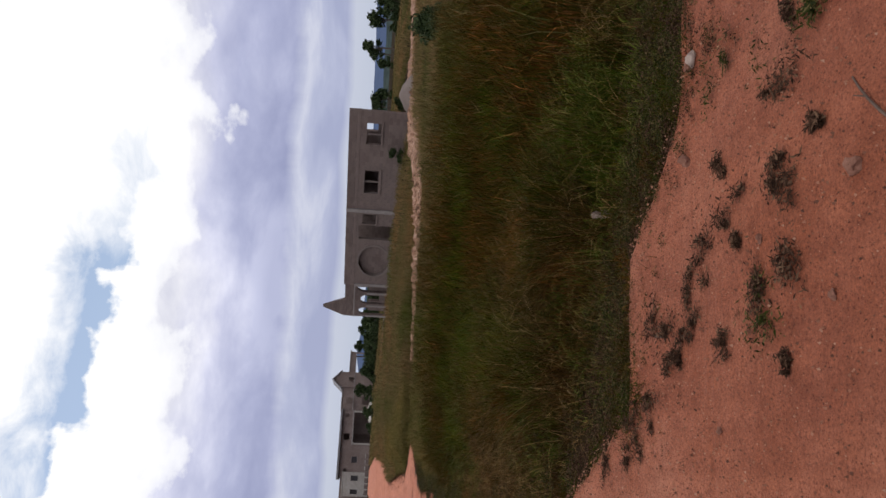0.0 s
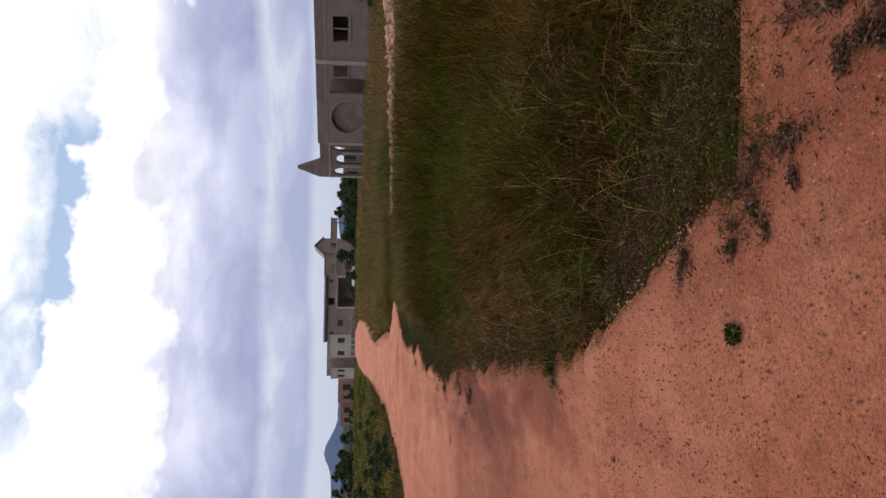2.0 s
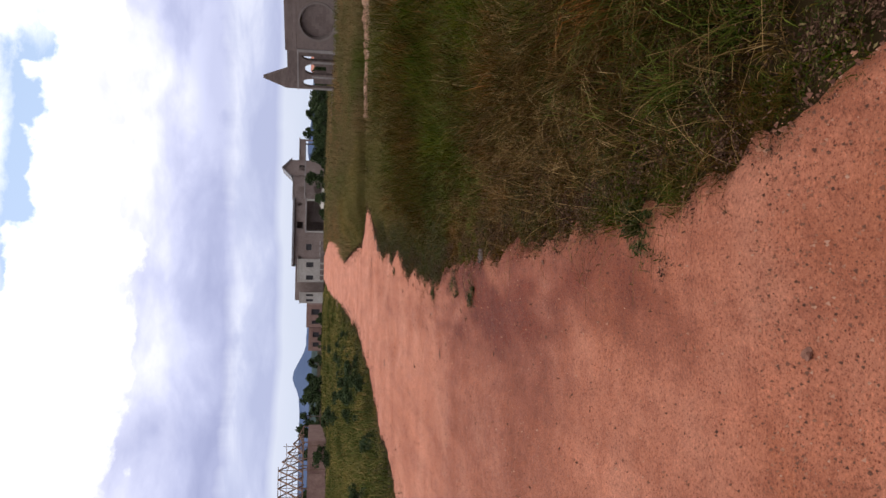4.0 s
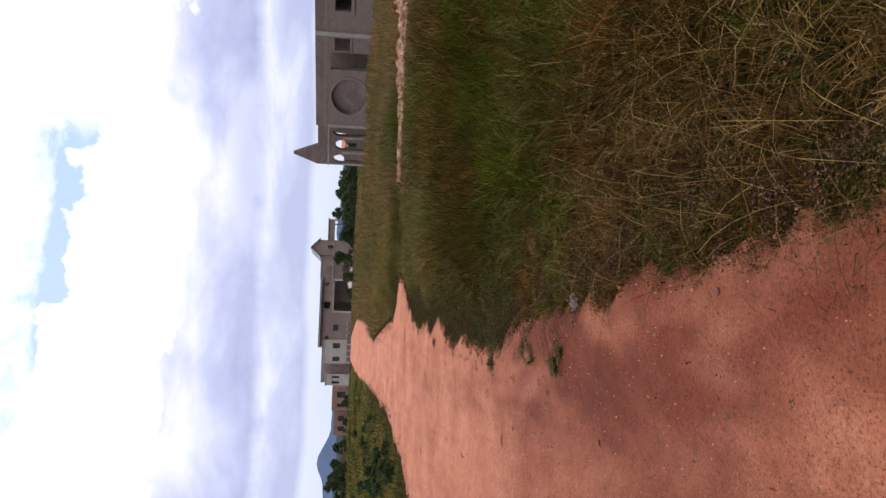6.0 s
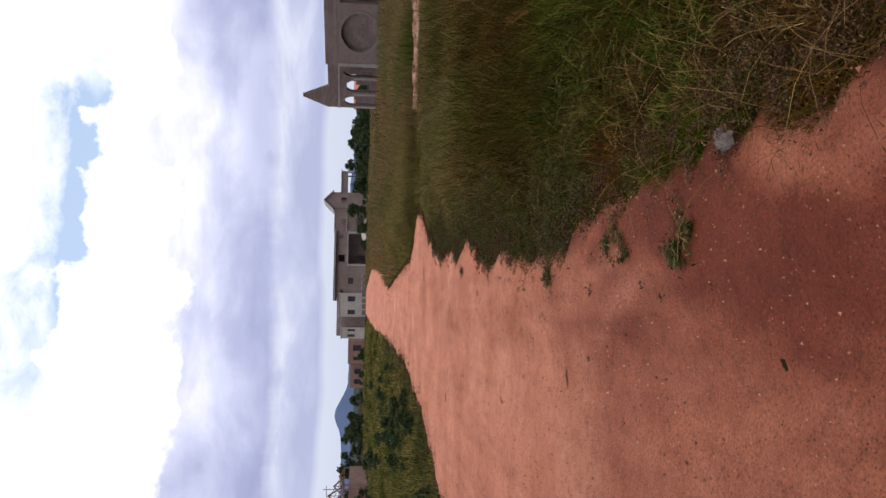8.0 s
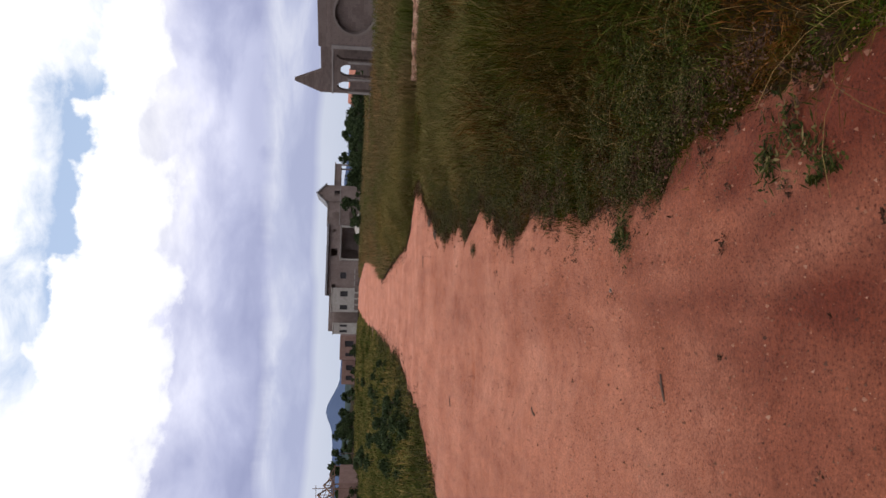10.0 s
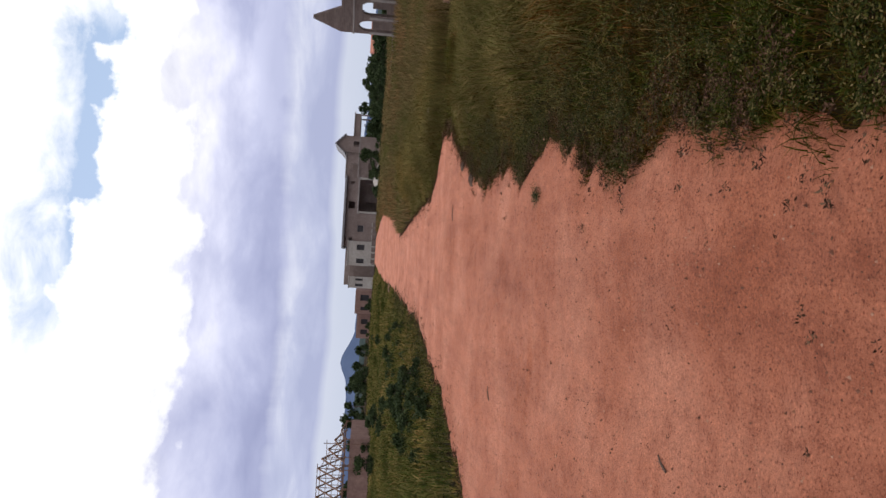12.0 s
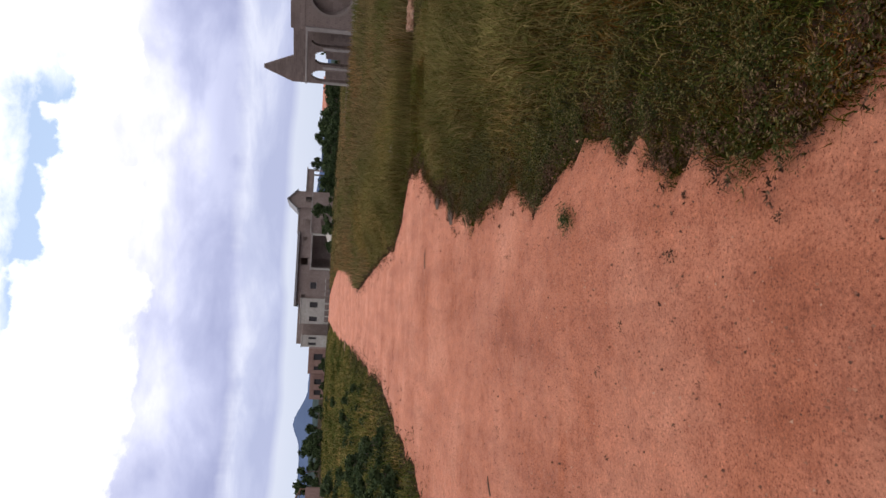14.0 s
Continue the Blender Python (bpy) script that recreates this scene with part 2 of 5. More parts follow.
M_LEFT = material("verge_grass_lit", [(0.0, (0.088, 0.090, 0.024)), (0.5, (0.145, 0.120, 0.040)), (1.0, (0.24, 0.165, 0.072))], 1, 0.8, island=1, spec=0.03, bump=0,
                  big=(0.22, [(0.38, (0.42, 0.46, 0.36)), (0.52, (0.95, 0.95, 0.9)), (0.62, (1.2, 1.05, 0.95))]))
M_MEADOW = material("meadow_grass", [(0.0, (0.055, 0.072, 0.016)), (0.5, (0.105, 0.100, 0.030)), (1.0, (0.21, 0.155, 0.065))], 1, 0.8, island=1, spec=0.03, bump=0,
                    big=(0.42, [(0.38, (0.36, 0.46, 0.28)), (0.5, (0.92, 0.95, 0.85)), (0.62, (1.45, 1.2, 1.05))]))
M_STRAW = material("dry_stalks", [(0.0, (0.040, 0.019, 0.006)), (0.6, (0.085, 0.046, 0.015)), (1.0, (0.26, 0.165, 0.065))], 1, 0.75, island=1, spec=0.03, bump=0)
M_GREEN = material("green_tussock", [(0.0, (0.024, 0.040, 0.004)), (0.5, (0.054, 0.072, 0.007)), (0.85, (0.100, 0.112, 0.016)), (1.0, (0.20, 0.16, 0.045))], 1, 0.65, island=1, spec=0.05, bump=0)
M_TAN = material("straw_tussock", [(0.0, (0.044, 0.022, 0.005)), (0.5, (0.100, 0.054, 0.014)), (0.85, (0.18, 0.108, 0.036)), (1.0, (0.32, 0.22, 0.10))], 1, 0.7, island=1, spec=0.05, bump=0)
M_BROWN = material("brown_tussock", [(0.0, (0.018, 0.009, 0.003)), (0.6, (0.042, 0.021, 0.006)), (1.0, (0.11, 0.056, 0.020))], 1, 0.75, island=1, spec=0.05, bump=0)
M_BAG = material("plastic_scrap", [(0.3, (0.085, 0.062, 0.058)), (0.7, (0.17, 0.135, 0.13))], 9.0, 0.5, fine=(60.0, G(0.7, 1.1)), bump=0.4, bump_scale=50, spec=0.25)
M_WEED = material("weed_leaves", [(0.0, (0.009, 0.012, 0.002)), (0.45, (0.021, 0.026, 0.004)), (0.75, (0.045, 0.042, 0.009)), (1.0, (0.15, 0.11, 0.05))], 1, 0.6, island=1, spec=0.03, bump=0)
M_DEAD = material("dead_plant", [(0.0, (0.018, 0.009, 0.006)), (0.6, (0.052, 0.026, 0.017)), (1.0, (0.14, 0.080, 0.050))], 1, 0.9, island=1, spec=0.03, bump=0)
M_LEAF = material("tree_leaves", [(0.0, (0.022, 0.034, 0.016)), (0.6, (0.036, 0.052, 0.022)), (1.0, (0.065, 0.082, 0.034))], 1, 0.6, island=1, spec=0.03, bump=0)
M_BARK = material("bark", [(0.3, (0.06, 0.045, 0.035)), (0.7, (0.13, 0.10, 0.08))], 6, 0.9, bump=0.6, bump_scale=20)
M_BLOCK = material("grey_block", [(0.0, (0.140, 0.103, 0.094)), (0.5, (0.160, 0.119, 0.109)), (1.0, (0.182, 0.138, 0.127))], 1, 0.95, island=1,
                   fine=(18.0, G(0.85, 1.1)), bump=0.5, bump_scale=30.0, big=(0.35, G(0.82, 1.1)))
M_BLOCK1 = material("grey_block_single", [(0.3, (0.143, 0.106, 0.097)), (0.7, (0.178, 0.135, 0.124))], 2.0, 0.95, fine=(18.0, G(0.85, 1.1)), bump=0.5, bump_scale=30.0, objvar=0.07)
M_MORTAR = material("mortar", [(0.3, (0.150, 0.117, 0.109)), (0.7, (0.19, 0.154, 0.143))], 2.0, 0.95, bump=0.4, bump_scale=30)
M_PLASTER = material("cement_render", [(0.3, (0.21, 0.178, 0.17)), (0.7, (0.29, 0.255, 0.245))], 0.7, 0.9, fine=(6.0, G(0.88, 1.06)), bump=0.3, bump_scale=25)
M_LIGHT = material("pale_render", [(0.3, (0.31, 0.275, 0.25)), (0.7, (0.40, 0.365, 0.34))], 0.5, 0.9, fine=(4.0, G(0.85, 1.06)), bump=0.3, bump_scale=20)
M_BROWNWALL = material("brown_render", [(0.3, (0.175, 0.130, 0.118)), (0.7, (0.245, 0.190, 0.174))], 0.5, 0.9, fine=(4.0, G(0.85, 1.06)), bump=0.3, bump_scale=20)
M_REDBRICK = material("red_brick", [(0.3, (0.19, 0.11, 0.095)), (0.7, (0.27, 0.17, 0.145))], 1.5, 0.9, fine=(5.0, G(0.8, 1.1)), bump=0.4, bump_scale=15)
M_DARK = material("opening_shade", [(0.3, (0.03, 0.027, 0.03)), (0.7, (0.05, 0.045, 0.05))], 1.0, 0.6, bump=0)
M_TIMBER = material("roof_timber", [(0.3, (0.13, 0.072, 0.050)), (0.7, (0.21, 0.125, 0.09))], 3.0, 0.85, bump=0.3, stretch=(1, 1, 6))
M_ROOFRED = material("red_roof_sheet", [(0.3, (0.36, 0.13, 0.09)), (0.7, (0.46, 0.19, 0.13))], 1.0, 0.7, fine=(3.0, G(0.85, 1.1)), bump=0.2)
M_ROOFGREY = material("grey_roof_sheet", [(0.3, (0.16, 0.15, 0.16)), (0.7, (0.23, 0.22, 0.235))], 1.0, 0.6, fine=(3.0, G(0.85, 1.1)), bump=0.2)
M_STONE = material("pale_stone", [(0.3, (0.20, 0.14, 0.115)), (0.7, (0.40, 0.32, 0.28))], 22.0, 0.9, bump=0.5, bump_scale=40, objvar=0.25)
M_PEBBLE = material("pebbles", [(0.0, (0.09, 0.040, 0.028)), (0.45, (0.20, 0.088, 0.058)), (0.80, (0.36, 0.16, 0.10)), (1.0, (0.46, 0.26, 0.18))], 1, 0.9, island=1, bump=0)
M_STICK = material("dead_stick", [(0.3, (0.07, 0.045, 0.035)), (0.7, (0.15, 0.10, 0.08))], 12, 0.9, bump=0.4)
# the blue haze of distance is put into the hill colour
M_HILL = material("hazed_hills", [(0.3, (0.060, 0.085, 0.155)), (0.7, (0.085, 0.115, 0.195))], 0.004, 1.0, bump=0, spec=0.0)
M_HILLNEAR = material("wooded_rise", [(0.3, (0.030, 0.042, 0.045)), (0.7, (0.055, 0.07, 0.065))], 0.02, 1.0, fine=(0.15, G(0.7, 1.2)), bump=0, spec=0.0)
M_CLOD = material("dry_clod", [(0.3, (0.12, 0.05, 0.035)), (0.7, (0.25, 0.12, 0.085))], 30.0, 0.95, bump=0.6, bump_scale=60)


def add_damp_dim(m, tint):
    """Damp earth and near-ground dimming, darkened into the colour where the mesh says so."""
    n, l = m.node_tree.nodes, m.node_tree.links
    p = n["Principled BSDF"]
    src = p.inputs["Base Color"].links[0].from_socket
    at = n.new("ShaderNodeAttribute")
    at.attribute_name = "damp_dim"
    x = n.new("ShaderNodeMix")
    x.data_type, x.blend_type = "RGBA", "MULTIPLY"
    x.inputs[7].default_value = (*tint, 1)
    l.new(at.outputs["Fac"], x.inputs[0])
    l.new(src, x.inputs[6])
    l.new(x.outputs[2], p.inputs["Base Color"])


add_damp_dim(M_ROAD, (0.38, 0.22, 0.17))


# ---- mesh helpers ----
def mesh_np(name, V, T, mats):
    """A mesh from arrays of vertices and triangles."""
    me = bpy.data.meshes.new(name)
    V, T = np.asarray(V, np.float32), np.asarray(T, np.int32)
    me.vertices.add(len(V))
    me.vertices.foreach_set("co", V.ravel())
    me.loops.add(T.size)
    me.loops.foreach_set("vertex_index", T.ravel())
    me.polygons.add(len(T))
    me.polygons.foreach_set("loop_start", np.arange(0, T.size, 3, dtype=np.int32))
    me.polygons.foreach_set("use_smooth", np.zeros(len(T), bool))
    me.update(calc_edges=True)
    me.validate()
    for m in (mats if isinstance(mats, (list, tuple)) else [mats]):
        me.materials.append(m)
    return me


def thing(name, x, y, z, rz, label, category, group=""):
    e = new(name)
    e.matrix_world = pose(x, y, z, 0, 0, rz)
    e.empty_display_size = 0.2
    return tagged(e, label, category, group)


def part(name, data, parent, label=""):
    ob = new(name, data)
    ob.parent = parent
    if label:
        ob["label"] = label
    return ob


BOXF = np.array([(0, 2, 1), (1, 2, 3), (4, 5, 6), (5, 7, 6), (0, 1, 4), (1, 5, 4), (2, 6, 3), (3, 6, 7), (0, 4, 2), (2, 4, 6), (1, 3, 5), (3, 7, 5)])


def boxes_mesh(name, boxes, mat):
    """boxes: rows of x0, x1, y0, y1, z0, z1."""
    b = np.asarray(boxes, float)
    V = np.zeros((len(b), 8, 3))
    for i in range(8):
        V[:, i, 0], V[:, i, 1], V[:, i, 2] = b[:, 0 + (i & 1)], b[:, 2 + (i >> 1 & 1)], b[:, 4 + (i >> 2 & 1)]
    T = (BOXF[None] + (np.arange(len(b)) * 8)[:, None, None]).reshape(-1, 3)
    return mesh_np(name, V.reshape(-1, 3), T, mat)


def bevel_box(name, x0, x1, y0, y1, z0, z1, mat, bev=0.02):
    bm = bmesh.new()
    bmesh.ops.create_cube(bm, size=1)
    for v in bm.verts:
        v.co = (x0 + (v.co.x + 0.5) * (x1 - x0), y0 + (v.co.y + 0.5) * (y1 - y0), z0 + (v.co.z + 0.5) * (z1 - z0))
    bmesh.ops.bevel(bm, geom=bm.edges[:], offset=bev, segments=1, affect="EDGES")
    me = bpy.data.meshes.new(name)
    bm.to_mesh(me)
    bm.free()
    me.materials.append(mat)
    return me


def prism_mesh(name, outline, y0, y1, mat):
    """An outline in x, z pushed from y0 to y1."""
    bm = bmesh.new()
    a = [bm.verts.new((x, y0, z)) for x, z in outline]
    b = [bm.verts.new((x, y1, z)) for x, z in outline]
    bm.faces.new(a), bm.faces.new(b[::-1])
    for i in range(len(a)):
        j = (i + 1) % len(a)
        bm.faces.new((a[j], a[i], b[i], b[j]))
    bmesh.ops.recalc_face_normals(bm, faces=bm.faces[:])
    me = bpy.data.meshes.new(name)
    bm.to_mesh(me)
    bm.free()
    me.materials.append(mat)
    return me


def runs(x0, x1, cuts):
    """The stretches of x0..x1 that the cuts leave."""
    out, at = [], x0
    for a, b in sorted(cuts):
        if a > at:
            out.append((at, min(a, x1)))
        at = max(at, b)
    if at < x1:
        out.append((at, x1))
    return [(a, b) for a, b in out if b - a > 0.03]


def block_wall(parent, x0, x1, z0, top, y0, y1, holes=(), rounds=(), course=0.2, length=0.42, seed=1, label="", single=None):
    """A wall of blocks laid in courses, with square holes (x0, x1, z0, z1) and round ones (x, z, rx, rz, foot); top is a height or a function of x."""
    rnd = random.Random(seed)
    tf = top if callable(top) else (lambda x: top)
    high = max(tf(x0 + (x1 - x0) * i / 40) for i in range(41))
    blocks, alone, core, n, z = [], [], [], 0, z0
    while z < high - 0.02:
        zt = z + course
        zm = z + course / 2
        cuts = [(a, b) for a, b, c, d in holes if c < zm < d]
        for cx, cz, rx, rz, foot in rounds:
            q = 1 - ((zm - cz) / rz) ** 2
            if zm < cz and foot:
                if zm > foot:
                    cuts.append((cx - rx, cx + rx))
            elif q > 0:
                cuts.append((cx - rx * math.sqrt(q), cx + rx * math.sqrt(q)))
        for a, b in runs(x0, x1, cuts):
            while a < b and tf(a) < zm:
                a += 0.05
            while b > a and tf(b) < zm:
                b -= 0.05
            if b - a < 0.06:
                continue
            core.append((a + 0.004, b - 0.004, y0 + 0.004, y1 - 0.004, z, zt))
            x = x0 + (length / 2 if n % 2 else 0)
            edges = [a]
            while x < b - 0.05:
                if x > a + 0.05:
                    edges.append(x)
                x += length
            edges.append(b)
            for p, q in zip(edges, edges[1:]):
                d = rnd.uniform(-0.0025, 0.0015)
                box = (p + 0.003, q - 0.003, y0 + d, y1 + d, z + 0.003, zt - 0.003)
                (alone if single and single[0] < (p + q) / 2 < single[1] and 0.3 < z < 2.8 else blocks).append(box)
        z = zt
        n += 1
    w = part("wall", boxes_mesh("wall", core, M_MORTAR), parent, label)
    c = part("blockwork", boxes_mesh("blockwork", blocks, M_BLOCK), w, "grey cement blocks laid in even courses")
    c["kind"] = "stuff"
    shapes = {}
    for x0, x1, y0, y1, z0, z1 in alone:
        key = round(x1 - x0, 2)
        if key not in shapes:
            h = key / 2
            shapes[key] = bevel_box("block", -h, h, -0.1, 0.1, -course / 2 + 0.003, course / 2 - 0.003, M_BLOCK1, 0.004)
        k = part("block", shapes[key], w)
        k.location = ((x0 + x1) / 2, (y0 + y1) / 2, (z0 + z1) / 2)
    return w


# ---- ground ----
RIGHT = [(-12, 7.0), (2.0, 6.5), (2.45, 4.2), (2.6, 2.45), (2.9, 2.0), (3.4, 1.75), (3.6, 0.7), (4.3, 0.46), (5.0, 0.2), (5.7, 0.02), (7, -0.08), (9, -0.14), (10, -0.2), (11.05, -0.25), (11.4, -0.42), (12.5, -0.36), (13.3, -0.32), (13.58, -0.14), (13.8, -0.28), (14.4, -0.36), (15.03, -0.2), (15.57, 0.02), (16.1, -0.05),
         (16.63, -0.18), (17.2, 0.06), (19, 0.05), (20, 0.28), (21.5, 0.7), (22.8, 1.3), (24.4, 1.5), (25.3, 0.7), (26.2, 0.4), (33, 0.25), (40, -0.1), (43, 0.0), (48, 0.9), (60, 1.8), (80, 1.5), (105, 1.0)]
LEFT = [(-12, -4.8), (14, -4.3), (19, -3.75), (21, -3.3), (24, -2.9), (29, -2.62), (39, -2.65), (55, -2.6), (70, -2.3), (105, -2.2)]


def along(table, y):
    ys, xs = zip(*table)
    return np.interp(y, ys, xs)


def wob(x, y, s, amp, k=0.0):
    return amp * noise.noise(Vector((x * s, y * s, k)))


def right_edge(y):
    tongue = 0.20 * max(0.0, noise.noise(Vector((0, y * 2.6, 8)))) * float(smooth((y - 8.5) / 2))
    return float(along(RIGHT, y)) + 0.05 - tongue + wob(0, y, 1.9, 0.10) + wob(0, y, 6.0, 0.09, 4.0)


def left_edge(y):
    return float(along(LEFT, y)) + wob(5, y, 1.1, 0.25) + wob(7, y, 4.0, 0.12)


def smooth(v):
    v = np.clip(v, 0, 1)
    return v * v * (3 - 2 * v)


def rise(x, y):
    """The field climbs a little towards the buildings."""
    q = (x - 12.15) * 0.83 + (y - 45.4) * 0.56
    s = (x - 12.15) * 0.56 - (y - 45.4) * 0.83
    right = 0.5 * smooth((q + 10) / 9) * (1 - smooth((s - 9.5) / 4)) * smooth((y - 27) / 14)
    return np.maximum(right, 0.12 * smooth((y - 60) / 40))


def lay(x, y):
    """Height of the ground."""
    return float(rise(x, y)) + bumps(x, y)


def bumps(x, y):
    f = max(0.0, 1 - math.hypot(x, y - 12) / 120)
    return f * (0.05 * noise.noise(Vector((x * 0.35, y * 0.35, 0))) + 0.018 * noise.noise(Vector((x * 1.7, y * 1.7, 2))))


def graded(lo, hi, near_lo, near_hi, step, grow=1.18):
    out = list(np.arange(near_lo, near_hi, step))
    s, v = step, out[-1]
    while v < hi:
        s *= grow
        v += s
        out.append(v)
    s, v = step, out[0]
    while v > lo:
        s *= grow
        v -= s
        out.insert(0, v)
    return np.array(out)


def grid_mesh(name, P, mat):
    """P: rows x columns x 3."""
    r, c = P.shape[:2]
    i = np.arange(r * c).reshape(r, c)
    a, b, d, e = i[:-1, :-1].ravel(), i[:-1, 1:].ravel(), i[1:, :-1].ravel(), i[1:, 1:].ravel()
    T = np.concatenate([np.stack([a, b, e], 1), np.stack([a, e, d], 1)])
    me = mesh_np(name, P.reshape(-1, 3), T, mat)
    me.polygons.foreach_set("use_smooth", np.ones(len(T), bool))
    return me


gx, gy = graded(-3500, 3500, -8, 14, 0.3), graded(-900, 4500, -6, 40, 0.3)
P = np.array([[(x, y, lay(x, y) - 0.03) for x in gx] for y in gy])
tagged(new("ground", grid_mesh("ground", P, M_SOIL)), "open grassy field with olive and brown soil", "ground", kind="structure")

def road_top(x, y):
    z = lay(x, y) + 0.012 + 0.004 * noise.noise(Vector((x * 5, y * 2.2, 1))) + 0.005 * noise.noise(Vector((x * 14, y * 11, 3)))
    return z - 0.035 * math.exp(-((x + 1.0 + 0.08 * (y - 9)) / 0.35) ** 2) * (1 if y < 16 else 0.3)


ys = np.concatenate([np.arange(-8, 26, 0.06), np.arange(26, 60, 0.2), np.arange(60, 106, 0.6)])
us = np.linspace(0, 1, 90)
P = np.zeros((len(ys), len(us), 3))
for i, y in enumerate(ys):
    a, b = left_edge(y), right_edge(y)
    for j, u in enumerate(us):
        x = a + (b - a) * u
        rim = min(u, 1 - u) * (b - a)
        z = road_top(x, y) - 0.05 * max(0.0, 1 - rim / 0.12)
        P[i, j] = (x, y, z)
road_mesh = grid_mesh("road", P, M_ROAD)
damp_dim = np.zeros(P.shape[:2])
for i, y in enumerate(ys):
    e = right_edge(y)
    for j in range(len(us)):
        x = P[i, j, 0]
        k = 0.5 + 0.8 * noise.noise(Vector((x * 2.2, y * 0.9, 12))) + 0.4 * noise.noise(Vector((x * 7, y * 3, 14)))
        # moist ruts; the two wide patches also put near-ground dimming into the colour
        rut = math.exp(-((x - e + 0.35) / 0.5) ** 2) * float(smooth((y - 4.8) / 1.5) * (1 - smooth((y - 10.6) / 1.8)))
        wet_dim = 0.75 * float(smooth((y - 6.6) / 1.6) * (1 - smooth((y - 9.6) / 2.6)) * (0.55 + 0.45 * smooth((x + 2.2) / 1.4)))
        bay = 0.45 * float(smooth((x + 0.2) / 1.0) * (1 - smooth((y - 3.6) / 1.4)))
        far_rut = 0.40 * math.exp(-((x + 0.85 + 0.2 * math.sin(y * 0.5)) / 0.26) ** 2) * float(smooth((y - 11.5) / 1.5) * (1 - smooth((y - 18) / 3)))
        damp_dim[i, j] = min(1.0, max(0.0, (rut + far_rut) * k + wet_dim * (0.55 + 0.6 * k) + bay * (0.6 + 0.6 * k)))
road_mesh.attributes.new("damp_dim", "FLOAT", "POINT").data.foreach_set("value", damp_dim.ravel().astype(np.float32))
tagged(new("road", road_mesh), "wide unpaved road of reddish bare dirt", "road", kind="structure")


def strip(name, line, width, mat, label, lift=0.02, seed=0, bank=0.0):
    """A ragged band of bare ground along a line."""
    n, m = 260, 17
    t = np.linspace(0, len(line) - 1, n)
    cx, cy = np.interp(t, range(len(line)), [p[0] for p in line]), np.interp(t, range(len(line)), [p[1] for p in line])
    wd = np.interp(t, range(len(line)), width)
    P = np.zeros((n, m, 3))
    for i in range(n):
        k = min(i, n - 2)
        d = Vector((cx[k + 1] - cx[k], cy[k + 1] - cy[k], 0)).normalized()
        s = Vector((-d.y, d.x, 0))
        for j in range(m):
            u = j / (m - 1) - 0.5
            w = wd[i] * (0.85 + 1.1 * (noise.noise(Vector((i * 0.09, 9.0 if u > 0 else -9.0, seed))) + 0.6 * noise.noise(Vector((i * 0.4, 19.0 if u > 0 else -19.0, seed)))))
            x, y = cx[i] + s.x * u * w, cy[i] + s.y * u * w
            P[i, j] = (x, y, lay(x, y) + lift + 0.10 * noise.noise(Vector((x, y, 7.0))) * (1 - abs(u) * 2) + bank * float(smooth((u + 0.4) / 0.65) * (0.25 + 0.75 * smooth((x - 4) / 6))) * (0.9 + 0.7 * noise.noise(Vector((x * 0.4, y * 0.4, 2))) + 0.9 * noise.noise(Vector((x * 5.5, y * 5.5, 6)))) - (0.06 if j == 0 else 0.4 if j == m - 1 else 0))
    return tagged(new(name, grid_mesh(name, P, mat)), label, "path", kind="structure")


strip("side_path", [(4.2, 24.75), (5.0, 24.9), (9, 24.3), (12, 26), (18, 33), (24, 37), (34, 42)], [0.08, 0.3, 0.8, 1.5, 2.2, 2.2, 2.2], M_SAND,
      "narrow pale sandy path washed out between grass", 0.04, 1, 0.2)
strip("side_path", [(-2.5, 51.8), (-3.4, 52.2), (-4.2, 52.4), (-5.0, 52.6)], [0.5, 0.4, 0.4, 0.2], M_SAND, "thin pale sandy track through low grass", 0.03, 2)

# ---- far ridges ----
def ridge_mesh(name, dist, heights, mat, rough, az0=-75, az1=75, seed=0, n=300, base=-4):
    """A ridge on an arc; heights: rows of azimuth in degrees and angle above eye level in degrees."""
    az = np.linspace(az0, az1, n)
    el = np.interp(az, [h[0] for h in heights], [h[1] for h in heights])
    P = np.zeros((3, n, 3))
    for i, (a, e) in enumerate(zip(az, el)):
        e += rough * (noise.noise(Vector((a * 0.4, seed, 0))) + 0.5 * noise.noise(Vector((a * 1.3, seed, 5))))
        z = 1.4 + dist * math.tan(radians(e))
        for k, (f, zz) in enumerate(((0.9, base), (1.0, z), (1.15, base))):
            P[k, i] = (math.sin(radians(a)) * dist * f, math.cos(radians(a)) * dist * f, zz)
    return grid_mesh(name, P, mat)


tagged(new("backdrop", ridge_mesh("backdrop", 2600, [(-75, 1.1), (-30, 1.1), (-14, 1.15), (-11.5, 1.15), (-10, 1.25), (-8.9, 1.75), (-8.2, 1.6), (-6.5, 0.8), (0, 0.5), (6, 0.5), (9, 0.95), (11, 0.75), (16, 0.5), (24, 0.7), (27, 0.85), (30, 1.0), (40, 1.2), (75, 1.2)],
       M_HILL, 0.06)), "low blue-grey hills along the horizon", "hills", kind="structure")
tagged(new("backdrop", ridge_mesh("backdrop", 480, [(-75, 0.35), (-14, 0.45), (-6, 0.3), (0, 0.2), (9, 0.25), (12, 0.5), (15, 0.6), (20, 0.3), (28, 0.25), (40, 0.5), (75, 0.4)], M_HILLNEAR, 0.12, seed=8)),
       "dark wooded rise below the far hills", "woodland", kind="structure")

# ---- block building by the field ----
main = thing("unfinished_building", 12.15, 45.4, 0, math.degrees(math.atan2(-0.83, 0.56)), "unroofed grey block building with arched porch and round opening", "building")
